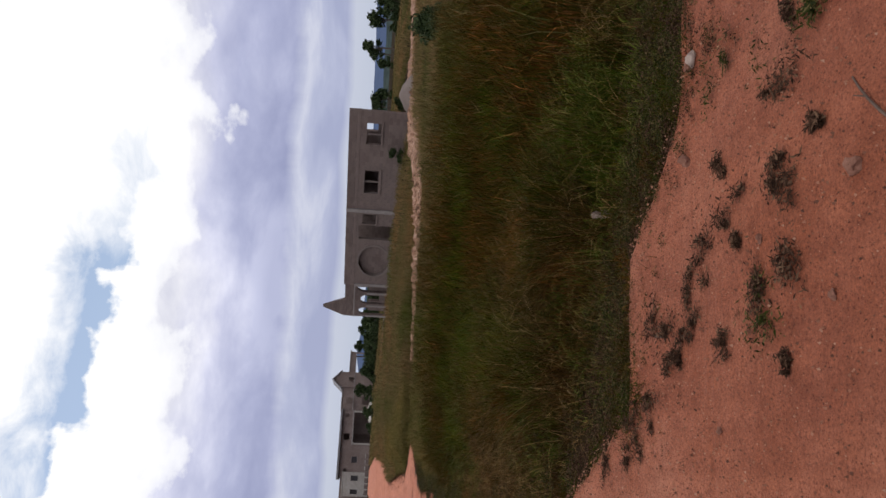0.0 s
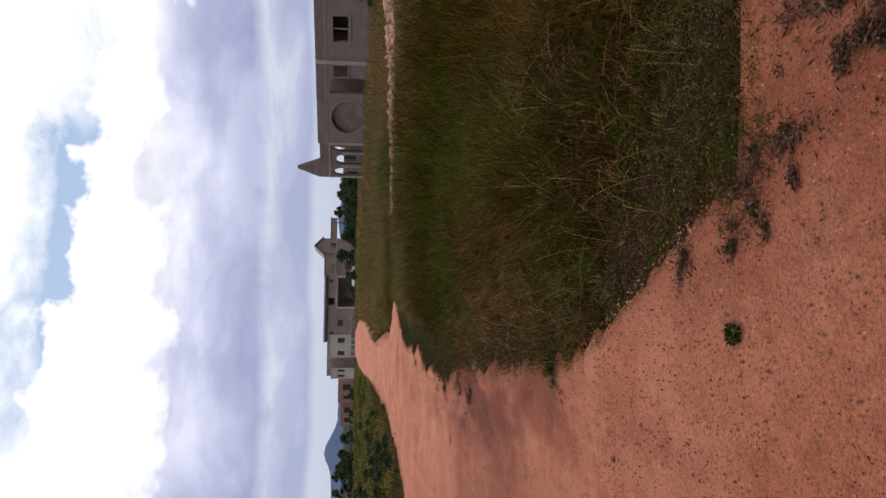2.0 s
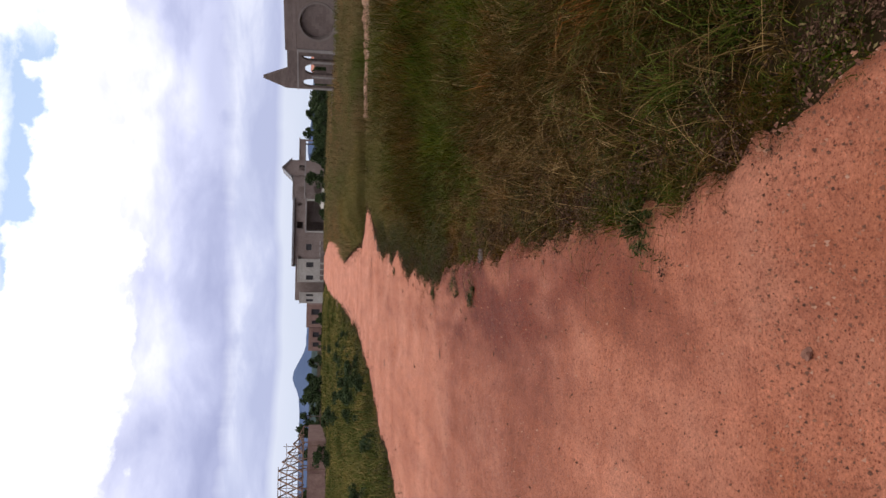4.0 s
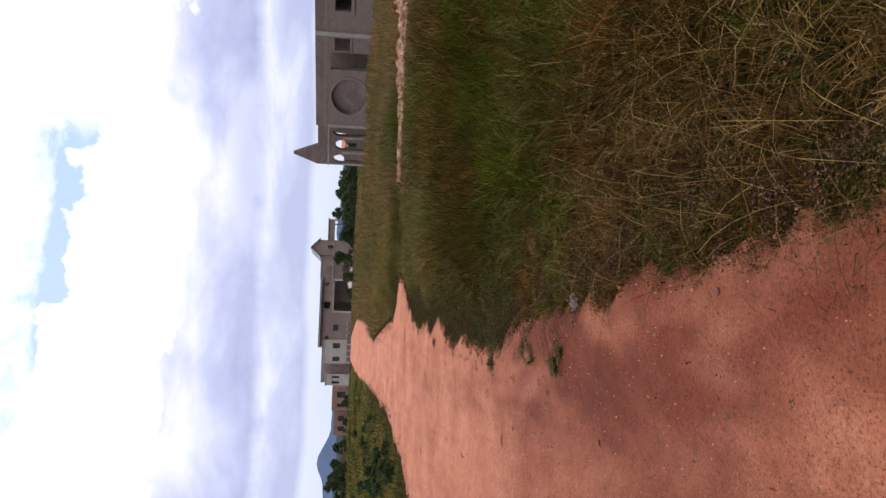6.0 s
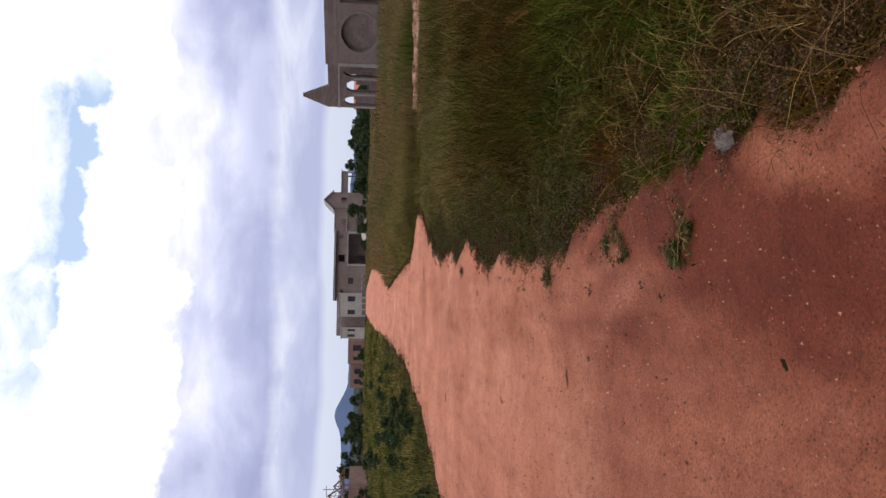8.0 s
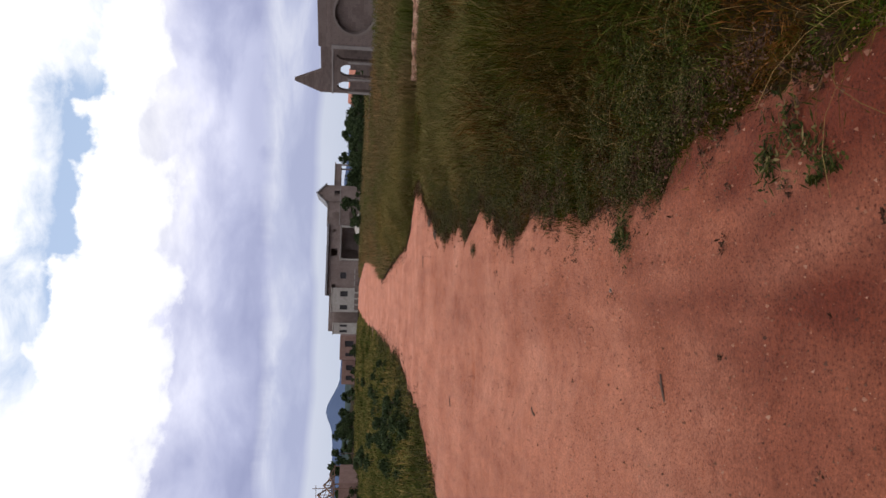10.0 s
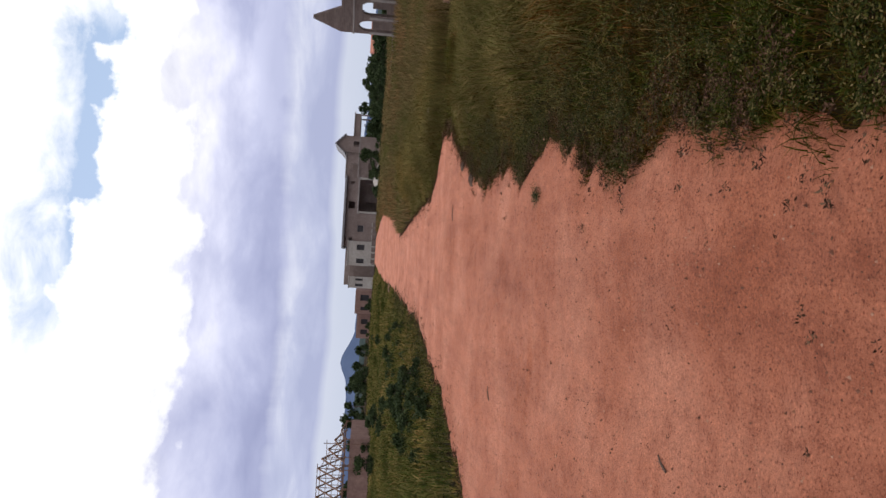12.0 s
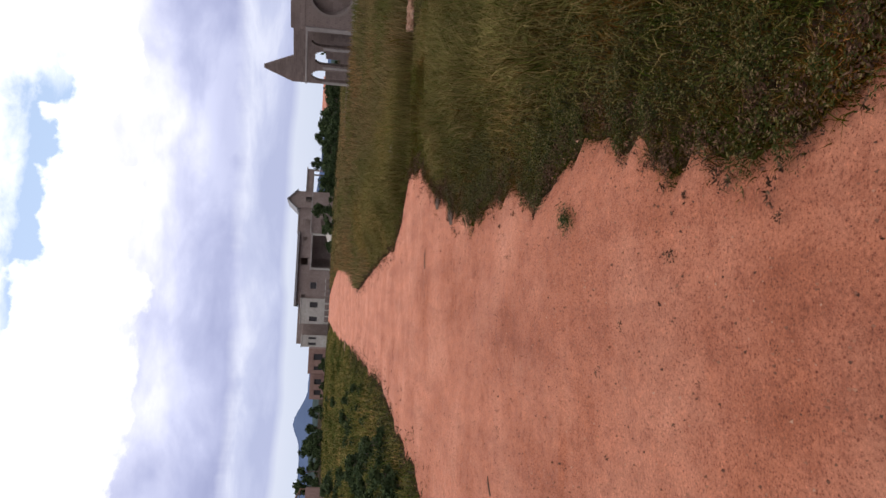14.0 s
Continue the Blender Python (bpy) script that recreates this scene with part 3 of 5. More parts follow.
# local x runs along the front, local y runs back from it
block_wall(main, 0, 12.72, -0.3, 3.5, 0, 0.2, holes=[(10.62, 11.97, 1.65, 2.55), (7.3, 8.87, 1.6, 2.53), (5.02, 5.75, 1.65, 2.56), (3.85, 4.92, 0.2, 2.63)], rounds=[(2.1, 1.67, 1.24, 1.0, 0)], seed=3, single=(0, 9.3))
block_wall(main, 0, 6.9, -0.3, 3.1, 7.8, 8.0, holes=[(1.0, 2.4, 1.5, 2.4), (4.5, 5.9, 1.5, 2.5)], seed=5)


def cross_wall(parent, x, y0, y1, z0, z1, seed, holes=()):
    """A block wall running back from the front."""
    piv = part("side_wall", None, parent)
    piv.matrix_local = pose(x, y0, 0, 0, 0, 90)
    rnd = random.Random(seed)
    blocks, z, n = [], z0, 0
    while z < z1 - 0.05:
        cuts = [(a - y0, b - y0) for a, b, c, d in holes if c < z + 0.1 < d]
        for a, b in runs(0, y1 - y0, cuts):
            e = [a] + [k for k in np.arange(0.21 * (n % 2), y1 - y0, 0.42) if a + 0.05 < k < b - 0.05] + [b]
            for p, q in zip(e, e[1:]):
                d = rnd.uniform(-0.006, 0.006)
                blocks.append((p + 0.005, q - 0.005, -0.2 + d, d, z + 0.005, z + 0.195))
        z += 0.2
        n += 1
    core = [(0.01, y1 - y0 - 0.01, -0.188, -0.012, z0, z1 - 0.01)] if not holes else []
    me = boxes_mesh("side_wall", core + blocks, M_BLOCK)
    piv_data = part("blockwork", me, piv, "grey cement blocks laid in even courses")
    piv_data["kind"] = "stuff"
    return piv


for k, (x, a, b, top) in enumerate([(0.0, 0.2, 7.8, 3.5), (3.4, 2.6, 7.8, 3.1), (6.2, 0.2, 7.8, 3.5), (8.1, 2.6, 5.4, 3.1)]):
    cross_wall(main, x, a, b, -0.3, top, 20 + k)
block_wall(main, 0.2, 6.0, -0.3, 3.1, 2.5, 2.7, holes=[(0.9, 1.8, -0.3, 2.2), (4.2, 5.1, -0.3, 2.2)], seed=8)
block_wall(main, 6.4, 11.2, -0.3, 3.0, 2.4, 2.6, holes=[(10.15, 11.3, 1.95, 3.2)], seed=9)
# ring beam, lintels, sills and the pilaster by the doorway
part("ring_beam", bevel_box("ring_beam", -0.01, 12.73, -0.012, 0.21, 2.84, 3.02, M_BLOCK1, 0.01), main, "cast cement ring beam above the openings")
for a, b, z in ((10.5, 12.1, 1.6), (7.2, 8.97, 1.55), (4.92, 5.85, 1.6)):
    part("window_sill", bevel_box("window_sill", a, b, -0.05, 0.22, z - 0.02, z + 0.05, M_BLOCK1, 0.01), main)
for a, b in ((8.04, 8.12), (11.2, 11.27)):
    part("window_bar", bevel_box("window_bar", a, b, 0.06, 0.14, 1.62, 2.53, M_MORTAR, 0.01), main)
part("pilaster", bevel_box("pilaster", 5.9, 6.15, -0.10, 0.02, -0.3, 3.5, M_PLASTER, 0.015), main, "plastered pilaster beside the doorway")
part("corner_pillar", bevel_box("corner_pillar", -0.06, 0.16, -0.06, 0.20, -0.3, 2.82, M_PLASTER, 0.015), main, "pale plastered corner pillar")
part("plinth", bevel_box("plinth", 0.2, 3.7, -0.16, -0.02, -0.3, 0.66, M_PLASTER, 0.02), main, "plastered plinth below the round opening")
bm = bmesh.new()
for i in range(48):
    a = 2 * math.pi * i / 48
    q = [bm.verts.new((2.1 + r * math.cos(a), y, 1.67 + r * 0.81 * math.sin(a))) for r in (1.20, 1.33) for y in (-0.03, 0.23)]
bm.verts.ensure_lookup_table()
for i in range(48):
    a, b = [bm.verts[i * 4 + k] for k in range(4)], [bm.verts[(i + 1) % 48 * 4 + k] for k in range(4)]
    for p, q in ((0, 1), (1, 3), (3, 2), (2, 0)):
        bm.faces.new((a[p], a[q], b[q], b[p]))
bmesh.ops.recalc_face_normals(bm, faces=bm.faces[:])
me = bpy.data.meshes.new("opening_ring")
bm.to_mesh(me), bm.free()
me.materials.append(M_MORTAR)
part("opening_ring", me, main, "cement ring round the circular opening")


def gable_top(x):
    return 3.55 + max(0.0, 1.63 * (1 - abs(x + 3.73) / 0.80))


block_wall(main, -4.5, 0.0, -0.3, gable_top, 1.75, 1.95, rounds=[(-1.72, 2.15, 0.42, 0.48, 0.15), (-2.86, 2.0, 0.40, 0.45, 0.3), (-3.98, 2.05, 0.33, 0.52, 0.3)], course=0.1, length=0.42, seed=11)
for x in (-2.28, -3.45, -4.42):
    part("porch_pillar", bevel_box("porch_pillar", x - 0.08, x + 0.08, 1.70, 1.80, -0.3, 2.0, M_PLASTER, 0.02), main, "pale cement porch pillar")
# unseen slabs added over front rooms and porch to darken the openings
part("floor_slab", boxes_mesh("floor_slab", [(6.4, 9.9, 0.2, 2.4, 3.02, 3.14)], M_MORTAR), main, "unseen slab added to darken the front rooms")
part("floor_slab", boxes_mesh("floor_slab", [(3.7, 6.0, 0.21, 2.5, 3.03, 3.14)], M_MORTAR), main)
block_wall(main, 0.6, 3.6, 0.4, 2.8, 0.24, 0.40, seed=15, label="recessed block infill of the round opening")
part("floor_slab", boxes_mesh("floor_slab", [(-2.6, 0.0, 1.95, 4.2, 2.95, 3.05)], M_MORTAR), main)
part("porch_beam", bevel_box("porch_beam", -4.55, 0.0, 1.72, 1.98, 2.80, 2.90, M_PLASTER, 0.01), main)
block_wall(main, -6.2, 0.0, -0.3, 1.9, 4.2, 4.4, holes=[(-5.2, -4.7, 1.1, 1.9)], seed=12)
block_wall(main, -3.9, 0.0, 1.9, 2.9, 4.2, 4.4, seed=13)
block_wall(main, -9.5, -4.6, -0.3, 0.75, 2.6, 2.8, seed=14, label="low block foundation wall beside the porch")

# ---- two-storey house across the field ----
house = thing("large_house", 0, 113, 0, 0, "two-storey grey house with deep verandah and small side tower", "house")


def hbox(name, x0, x1, y0, y1, z0, z1, mat, label="", parent=None, bev=0.03):
    return part(name, bevel_box(name, x0, x1, y0, y1, z0, z1, mat, bev), parent or house, label)


def holed(name, parent, x0, x1, z0, z1, y0, y1, holes, mat, label=""):
    """A wall with real square openings, in strips."""
    zs = sorted({z0, z1, *[h[2] for h in holes], *[h[3] for h in holes]})
    bx = []
    for a, b in zip(zs, zs[1:]):
        m = (a + b) / 2
        for p, q in runs(x0, x1, [(h[0], h[1]) for h in holes if h[2] < m < h[3]]):
            bx.append((p, q, y0, y1, a, b))
    return part(name, boxes_mesh(name, bx, mat), parent, label)


def hwindow(parent, x0, x1, z0, z1, y):
    # a dark panel in the opening stands for the shade inside
    w = part("window", bevel_box("window", x0, x1, y + 0.16, y + 0.20, z0, z1, M_DARK, 0.005), parent, "unglazed window opening, inner shade as a dark panel")
    for a, b, c, d in ((x0 - 0.06, x1 + 0.06, z0 - 0.07, z0), (x0 - 0.06, x1 + 0.06, z1, z1 + 0.06)):
        part("sill", bevel_box("sill", a, b, y - 0.05, y + 0.15, c, d, M_PLASTER, 0.01), w)
    return w


holed("tower_wall", house, 13.15, 15.45, -0.5, 5.55, 0, 0.3, [(13.9, 14.7, 3.6, 4.4)], M_BROWNWALL, "plain brown rendered tower wall")
hbox("tower_side", 15.15, 15.45, 0.3, 7, -0.5, 5.55, M_BROWNWALL)
hbox("tower_side", 13.15, 13.45, 0.3, 7, -0.5, 5.55, M_BROWNWALL)
part("gable", prism_mesh("gable", [(12.95, 5.55), (15.65, 5.55), (14.25, 6.85)], 0.0, 0.3, M_BROWNWALL), house, "small triangular gable")
part("gable_roof", prism_mesh("gable_roof", [(12.85, 5.50), (14.25, 6.98), (15.75, 5.50), (15.55, 5.50), (14.25, 6.80), (13.05, 5.50)], -0.25, 7, M_ROOFGREY), house, "grey sheet gable roof")
hbox("balcony_slab", 15.45, 18.75, 0.5, 4.5, 3.55, 4.35, M_BROWNWALL, "projecting balcony box on thin posts")
hbox("balcony_cap", 15.3, 18.95, 0.35, 4.6, 4.35, 4.48, M_PLASTER)
hbox("balcony_post", 18.5, 18.7, 0.6, 0.8, -0.5, 3.55, M_BROWNWALL)
hbox("balcony_post", 18.5, 18.7, 4.0, 4.2, -0.5, 3.55, M_BROWNWALL)
hbox("low_wall", 15.45, 18.6, 3.2, 3.4, -0.5, 1.6, M_BROWNWALL)
holed("middle_wall", house, 9.6, 13.15, -0.5, 5.2, 0.4, 0.7, [(10.6, 11.6, 3.6, 4.5), (10.6, 11.8, 0.9, 2.2)], M_BROWNWALL, "brown rendered wall with two window openings")
for z in (3.45,):
    hbox("string_course", 9.6, 15.5, -0.06, 0.1, z, z + 0.14, M_PLASTER)
hbox("parapet", 9.5, 13.2, 0.3, 0.8, 5.2, 5.36, M_PLASTER)
holed("upper_wall", house, -0.2, 9.6, 3.3, 4.95, 0.0, 0.3, [(8.6, 9.1, 3.9, 4.5), (5.2, 6.2, 3.7, 4.6), (0.3, 1.1, 3.8, 4.3)], M_BROWNWALL, "brown rendered upper wall")
hbox("roof_edge", -0.55, 9.75, -0.6, 9, 4.95, 5.25, M_ROOFGREY, "flat grey roof edge with a deep overhang")
hbox("beam", 4.5, 9.75, -0.15, 0.25, 3.15, 3.38, M_PLASTER, "pale verandah beam")
for x in (4.72, 9.5):
    p = hbox("verandah_pillar", x - 0.14, x + 0.14, -0.16, 0.16, -0.4, 3.15, M_LIGHT, "pale square verandah pillar")
    part("capital", bevel_box("capital", x - 0.2, x + 0.2, -0.22, 0.22, 3.0, 3.14, M_LIGHT, 0.02), p)
holed("verandah_back", house, 4.7, 9.6, -0.5, 3.3, 3.2, 3.5, [(5.4, 6.4, 0.3, 2.4), (7.6, 9.0, 0.9, 2.2)], M_BROWNWALL, "shaded back wall of the verandah")
hbox("verandah_floor", 4.5, 9.75, -0.3, 3.3, -0.5, 0.35, M_PLASTER)
holed("front_wall", house, 0.6, 4.55, -0.5, 3.3, 0.0, 0.3, [(1.95, 2.85, 2.35, 3.15)], M_BROWNWALL, "brown rendered front wall")
hwindow(house, 1.95, 2.85, 2.35, 3.15, 0.0)
holed("wing_wall", house, -2.85, 0.6, -0.5, 4.25, -0.35, 0.0, [(-0.62, 0.12, 2.05, 3.05), (-2.5, -1.85, 2.05, 3.05)], M_LIGHT, "pale rendered wing wall")
hwindow(house, -0.62, 0.12, 2.05, 3.05, -0.35)
hwindow(house, -2.5, -1.85, 2.05, 3.05, -0.35)
hbox("wing_cap", -2.95, 0.7, -0.45, 0.1, 4.25, 4.38, M_LIGHT)
hbox("link_wall", -4.4, -2.85, 0.9, 1.2, -0.5, 4.0, M_BROWNWALL)
holed("box_wall", house, -6.0, -4.4, 0.4, 3.9, -0.35, 0.0, [(-4.95, -4.65, 2.0, 3.0), (-5.75, -5.4, 2.0, 3.0)], M_LIGHT, "pale rendered end bay")
hwindow(house, -4.95, -4.65, 2.0, 3.0, -0.35)
hwindow(house, -5.75, -5.4, 2.0, 3.0, -0.35)
hbox("box_cap", -6.1, -4.3, -0.45, 0.1, 3.9, 4.02, M_LIGHT)
hbox("end_base", -6.0, -4.4, 0.0, 0.3, -0.5, 0.4, M_PLASTER)
hbox("house_side", -6.0, -5.7, 0.0, 8, -0.5, 3.9, M_LIGHT)
hbox("house_back", -6.0, 15.45, 8.0, 8.3, -0.5, 4.9, M_BROWNWALL)
# loose block piers in front of the house
pier = thing("block_pier", 2.9, 109, 0.35, 0, "short stacked block pier with pale top beside the road", "pier", "block piers")
part("shaft", boxes_mesh("shaft", [(-0.28 + d, 0.28 + d, -0.22, 0.22, z, z + 0.19) for z, d in ((-0.1, 0), (0.1, 0.02), (0.3, -0.015), (0.5, 0.01))], M_BLOCK), pier)
part("cap", bevel_box("cap", -0.3, 0.3, -0.25, 0.25, 0.69, 0.8, M_LIGHT, 0.01), pier, "pale cement cap")
for k in range(1, 7):
    copy_thing(pier, pose(2.9 - 0.85 * k, 109 + 0.2 * k, 0.35, 0, 0, 3 * k))


def heap(name, x, y, rx, ry, h, mat, label, category, seed=0):
    """A loose heap of earth or sand."""
    n, m = 28, 9
    P = np.zeros((m, n + 1, 3))
    for j in range(m):
        r = 1 - j / (m - 1)
        for i in range(n + 1):
            a = 2 * math.pi * (i % n) / n
            k = 1 + 0.25 * noise.noise(Vector((math.cos(a) * 1.5, math.sin(a) * 1.5, seed)))
            z = h * (1 - r ** 1.6) * (1 + 0.18 * noise.noise(Vector((math.cos(a) * 3 * r, math.sin(a) * 3 * r, seed + 3)))) - 0.06
            P[j, i] = (rx * r * k * math.cos(a), ry * r * k * math.sin(a), z)
    ob = new(name, grid_mesh(name, P, mat))
    ob.location = (x, y, lay(x, y) - 0.02)
    return tagged(ob, label, category)


heap("sand_heap", 9.2, 109.5, 2.6, 1.4, 0.9, M_LIGHT, "low pale heap of building sand by the house", "heap", 2)
heap("gravel_heap", 21.2, 36.2, 1.5, 1.2, 0.85, M_MORTAR, "grey heap of crushed gravel beside the sandy path", "heap", 5)


def low_house(x, y, w, d, h, rise, mat, roof, label, holes):
    e = thing("low_house", x, y, 0, 0, label, "house")
    holed("wall", e, 0, w, -0.5, h, 0, 0.25, holes, mat)
    hb = [(0, 0.25, 0.25, d, -0.5, h), (w - 0.25, w, 0.25, d, -0.5, h), (0, w, d, d + 0.25, -0.5, h)]
    for b in hb:
        part("wall", boxes_mesh("wall", [b], mat), e)
    for a, b, c, f in holes:
        hwindow(e, a, b, c, f, 0.05)
    if rise:
        me = prism_mesh("roof", [(-0.4, 0.0), (d + 0.6, 0.0), (d / 2, rise)], 0, w + 0.8, roof)
        r = part("roof", me, e, "pitched sheet-metal roof")
        r.matrix_local = pose(w + 0.4, 0, h, 0, 0, 90)
    return e


low_house(-11.2, 131, 4.0, 6, 3.15, 0, M_REDBRICK, None, "unroofed red-brown brick house in low grass", [(0.6, 1.2, 1.0, 2.2), (2.2, 3.2, 0.9, 2.3)])
low_house(-15.6, 134, 4.1, 6, 2.75, 0, M_REDBRICK, None, "small unroofed red-brown brick house beyond the field", [(0.7, 1.5, 0.9, 2.0), (2.4, 3.3, 0.9, 2.0)])
low_house(77.0, 288, 13.0, 8, 3.0, 2.6, M_BROWNWALL, M_ROOFRED, "low house under orange-red sheet roof among trees", [(1.8, 3.2, 0.9, 2.0), (7.6, 9.2, 0.9, 2.0)])

# ---- house shell with bare roof timbers ----
shell = thing("roof_shell", -17.5, 75, 0, 0, "brown house shell under open timber roof frame", "house")
holed("wall", shell, -9, 0, -0.3, 2.0, 0, 0.25, [(-3.2, -2.2, 0.8, 1.75), (-6.5, -5.4, 0.8, 1.75)], M_REDBRICK, "brown brick wall")
part("wall", boxes_mesh("wall", [(-0.25, 0, 0.25, 7, -0.3, 2.0)], M_REDBRICK), shell)
part("wall", boxes_mesh("wall", [(-9, 0, 7, 7.25, -0.3, 2.0)], M_REDBRICK), shell)


def beam(p, q, r, mat, sides=4):
    """A straight timber or branch between two points."""
    p, q = Vector(p), Vector(q)
    d = q - p
    bm = bmesh.new()
    bmesh.ops.create_cone(bm, segments=sides, radius1=r, radius2=r, depth=d.length, cap_ends=True, matrix=Matrix.Translation((p + q) / 2) @ d.to_track_quat("Z", "Y").to_matrix().to_4x4() @ Matrix.Rotation(math.pi / 4, 4, "Z"))
    me = bpy.data.meshes.new("beam")
    bm.to_mesh(me), bm.free()
    me.materials.append(mat)
    return me


def roof_z(x):
    """Hipped at the end, ridge further in."""
    return 2.5 + min(2.4, (0.4 - x) * 0.62)


for k, x in enumerate(np.arange(-0.2, -9.2, -0.9)):
    top = roof_z(x)
    part("rafter", beam((x, -0.4, 2.42), (x, 3.6, top + 0.02), 0.075, M_TIMBER), shell)
    part("rafter", beam((x, 7.6, 2.42), (x, 3.6, top + 0.02), 0.075, M_TIMBER), shell)
    part("tie_beam", beam((x, -0.2, 2.5), (x, 7.4, 2.5), 0.045, M_TIMBER), shell)
    part("king_post", beam((x, 3.6, 2.5), (x, 3.6, top), 0.04, M_TIMBER), shell)
    part("prop", beam((x, 1.7, 2.5), (x, 1.7, 2.5 + (top - 2.5) * 0.52), 0.035, M_TIMBER), shell)
for f in (0.15, 0.4, 0.65, 0.9):
    part("purlin", beam((0.1, -0.4 + 4.0 * f, 2.47 + 0.25 * f), (-3.6, -0.4 + 4.0 * f, 2.47 + 2.4 * f), 0.04, M_TIMBER), shell)
    part("purlin", beam((-3.6, -0.4 + 4.0 * f, 2.47 + 2.4 * f), (-9.2, -0.4 + 4.0 * f, 2.47 + 2.4 * f), 0.04, M_TIMBER), shell)
part("ridge_beam", beam((-3.4, 3.6, 4.92), (-9.3, 3.6, 4.92), 0.05, M_TIMBER), shell)
part("eave_beam", beam((0.3, -0.4, 2.4), (-9.3, -0.4, 2.4), 0.06, M_TIMBER), shell)
for x in (-0.3, -1.5, -2.6):
    part("scaffold_pole", beam((x, -0.7, -0.2), (x, -0.7, 4.3 + 0.1 * x), 0.04, M_TIMBER), shell)
part("scaffold_rail", beam((0.0, -0.7, 4.0), (-3.0, -0.7, 3.9), 0.035, M_TIMBER), shell)

for x in (-0.12, -2.4, -4.6, -6.8, -8.9):
    part("post", beam((x, 0.12, 1.9), (x, 0.12, 2.6), 0.06, M_TIMBER), shell)
    part("post", beam((x, 7.12, 1.9), (x, 7.12, 2.6), 0.06, M_TIMBER), shell)

# ---- trees and shrubs ----
def leaf_cloud(rng, centres, radii, per, size, flat=0.8):
    """Triangles of leaf pairs scattered through clumps."""
    n = len(centres) * per
    c = np.repeat(centres, per, 0)
    r = np.repeat(radii, per)[:, None]
    d = rng.normal(size=(n, 3))
    d /= np.linalg.norm(d, axis=1)[:, None]
    p = c + d * r * (rng.random((n, 1)) ** 0.45) * np.array([1, 1, flat])
    a = rng.normal(size=(n, 3))
    a /= np.linalg.norm(a, axis=1)[:, None]
    b = np.cross(a, rng.normal(size=(n, 3)))
    b /= np.linalg.norm(b, axis=1)[:, None]
    s = size * (0.6 + 0.8 * rng.random((n, 1)))
    V = np.stack([p - a * s, p + b * s * 0.45, p + a * s, p - b * s * 0.45], 1).reshape(-1, 3)
    i = np.arange(n)[:, None] * 4
    T = np.concatenate([i + [0, 1, 2], i + [0, 2, 3]])
    return V, T


def limb_mesh(name, limbs, mat):
    """Tapered limbs: rows of start, end, first and last radius."""
    V, T = [], []
    for p, q, r0, r1 in limbs:
        p, q = Vector(p), Vector(q)
        m = (q - p).to_track_quat("Z", "Y").to_matrix()
        o = len(V)
        for c, r in ((p, r0), ((p + q) / 2 + Vector((0.03, 0.02, 0)) * (q - p).length, (r0 + r1) / 2), (q, r1)):
            for k in range(6):
                V.append(tuple(c + m @ Vector((r * math.cos(k * math.pi / 3), r * math.sin(k * math.pi / 3), 0))))
        for s in range(2):
            for k in range(6):
                a, b, c, d = o + s * 6 + k, o + s * 6 + (k + 1) % 6, o + s * 6 + 6 + k, o + s * 6 + 6 + (k + 1) % 6
                T += [(a, b, d), (a, d, c)]
    return mesh_np(name, V, T, mat)


def make_tree(name, h, w, trunk, seed, size, per, label, category, group, clumps=16, bushy=False):
    rng = np.random.default_rng(seed)
    e = thing(name, 0, 0, 0, 0, label, category, group)
    cs, rs, limbs = [], [], []
    if not bushy:
        limbs.append(((0, 0, -0.2), (0.05 * w, 0, trunk), 0.05 * h ** 0.8, 0.03 * h ** 0.8))
    for k in range(clumps):
        a, f = rng.random() * 6.283, rng.random()
        rad = w * 0.5 * (0.25 + 0.75 * rng.random()) * (1.0 - 0.55 * f)
        c = (math.cos(a) * rad, math.sin(a) * rad, trunk + (h - trunk) * (0.12 + 0.78 * f))
        cs.append(c), rs.append(w * (0.13 + 0.12 * rng.random()))
        limbs.append(((0.05 * w * (not bushy), 0, trunk * 0.9 if not bushy else 0), c, 0.015 * h ** 0.8, 0.006 * h ** 0.8))
    part("trunk" if not bushy else "stems", limb_mesh("trunk", limbs, M_BARK), e)
    V, T = leaf_cloud(rng, np.array(cs), np.array(rs), per, size)
    part("crown", mesh_np("crown", V, T, M_LEAF), e)
    return e


TREES = [make_tree("tree", 5.0, 4.6, 1.4, 1, 0.30, 90, "dark green broad-crowned tree on the field's edge", "tree", "field trees"),
         make_tree("tree", 4.2, 5.2, 1.0, 2, 0.30, 90, "dark spreading tree with uneven crown", "tree", "field trees"),
         make_tree("tree", 6.0, 3.8, 2.2, 3, 0.28, 80, "tall dark tree with bare lower trunk", "tree", "field trees", 12)]
SPOTS = [(-21, 138, 0.5), (-26, 150, 0.75), (-28, 138, 0.6), (-31, 140, 0.8), (-38, 150, 0.7), (-44, 140, 0.6), (-18.5, 140, 0.45), (-50, 160, 0.8), (-30, 165, 0.7),
         (12.3, 108.5, 0.55), (16.5, 90, 0.42), (17.6, 84, 0.38), (19.0, 85, 0.4), (20.0, 83, 0.38), (18.2, 92, 0.45), (21.2, 84, 0.36), (22.4, 84, 0.36), (20.5, 118, 0.6), (17.0, 125, 0.5), (34, 104, 0.8),
         (98, 150, 1.25), (106, 150, 1.3), (84, 150, 1.05), (101, 158, 1.0), (90, 160, 0.8), (112, 150, 1.2), (80, 146, 0.7), (63, 118, 0.7), (118, 155, 1.3), (125, 150, 1.2), (75, 120, 0.6)]
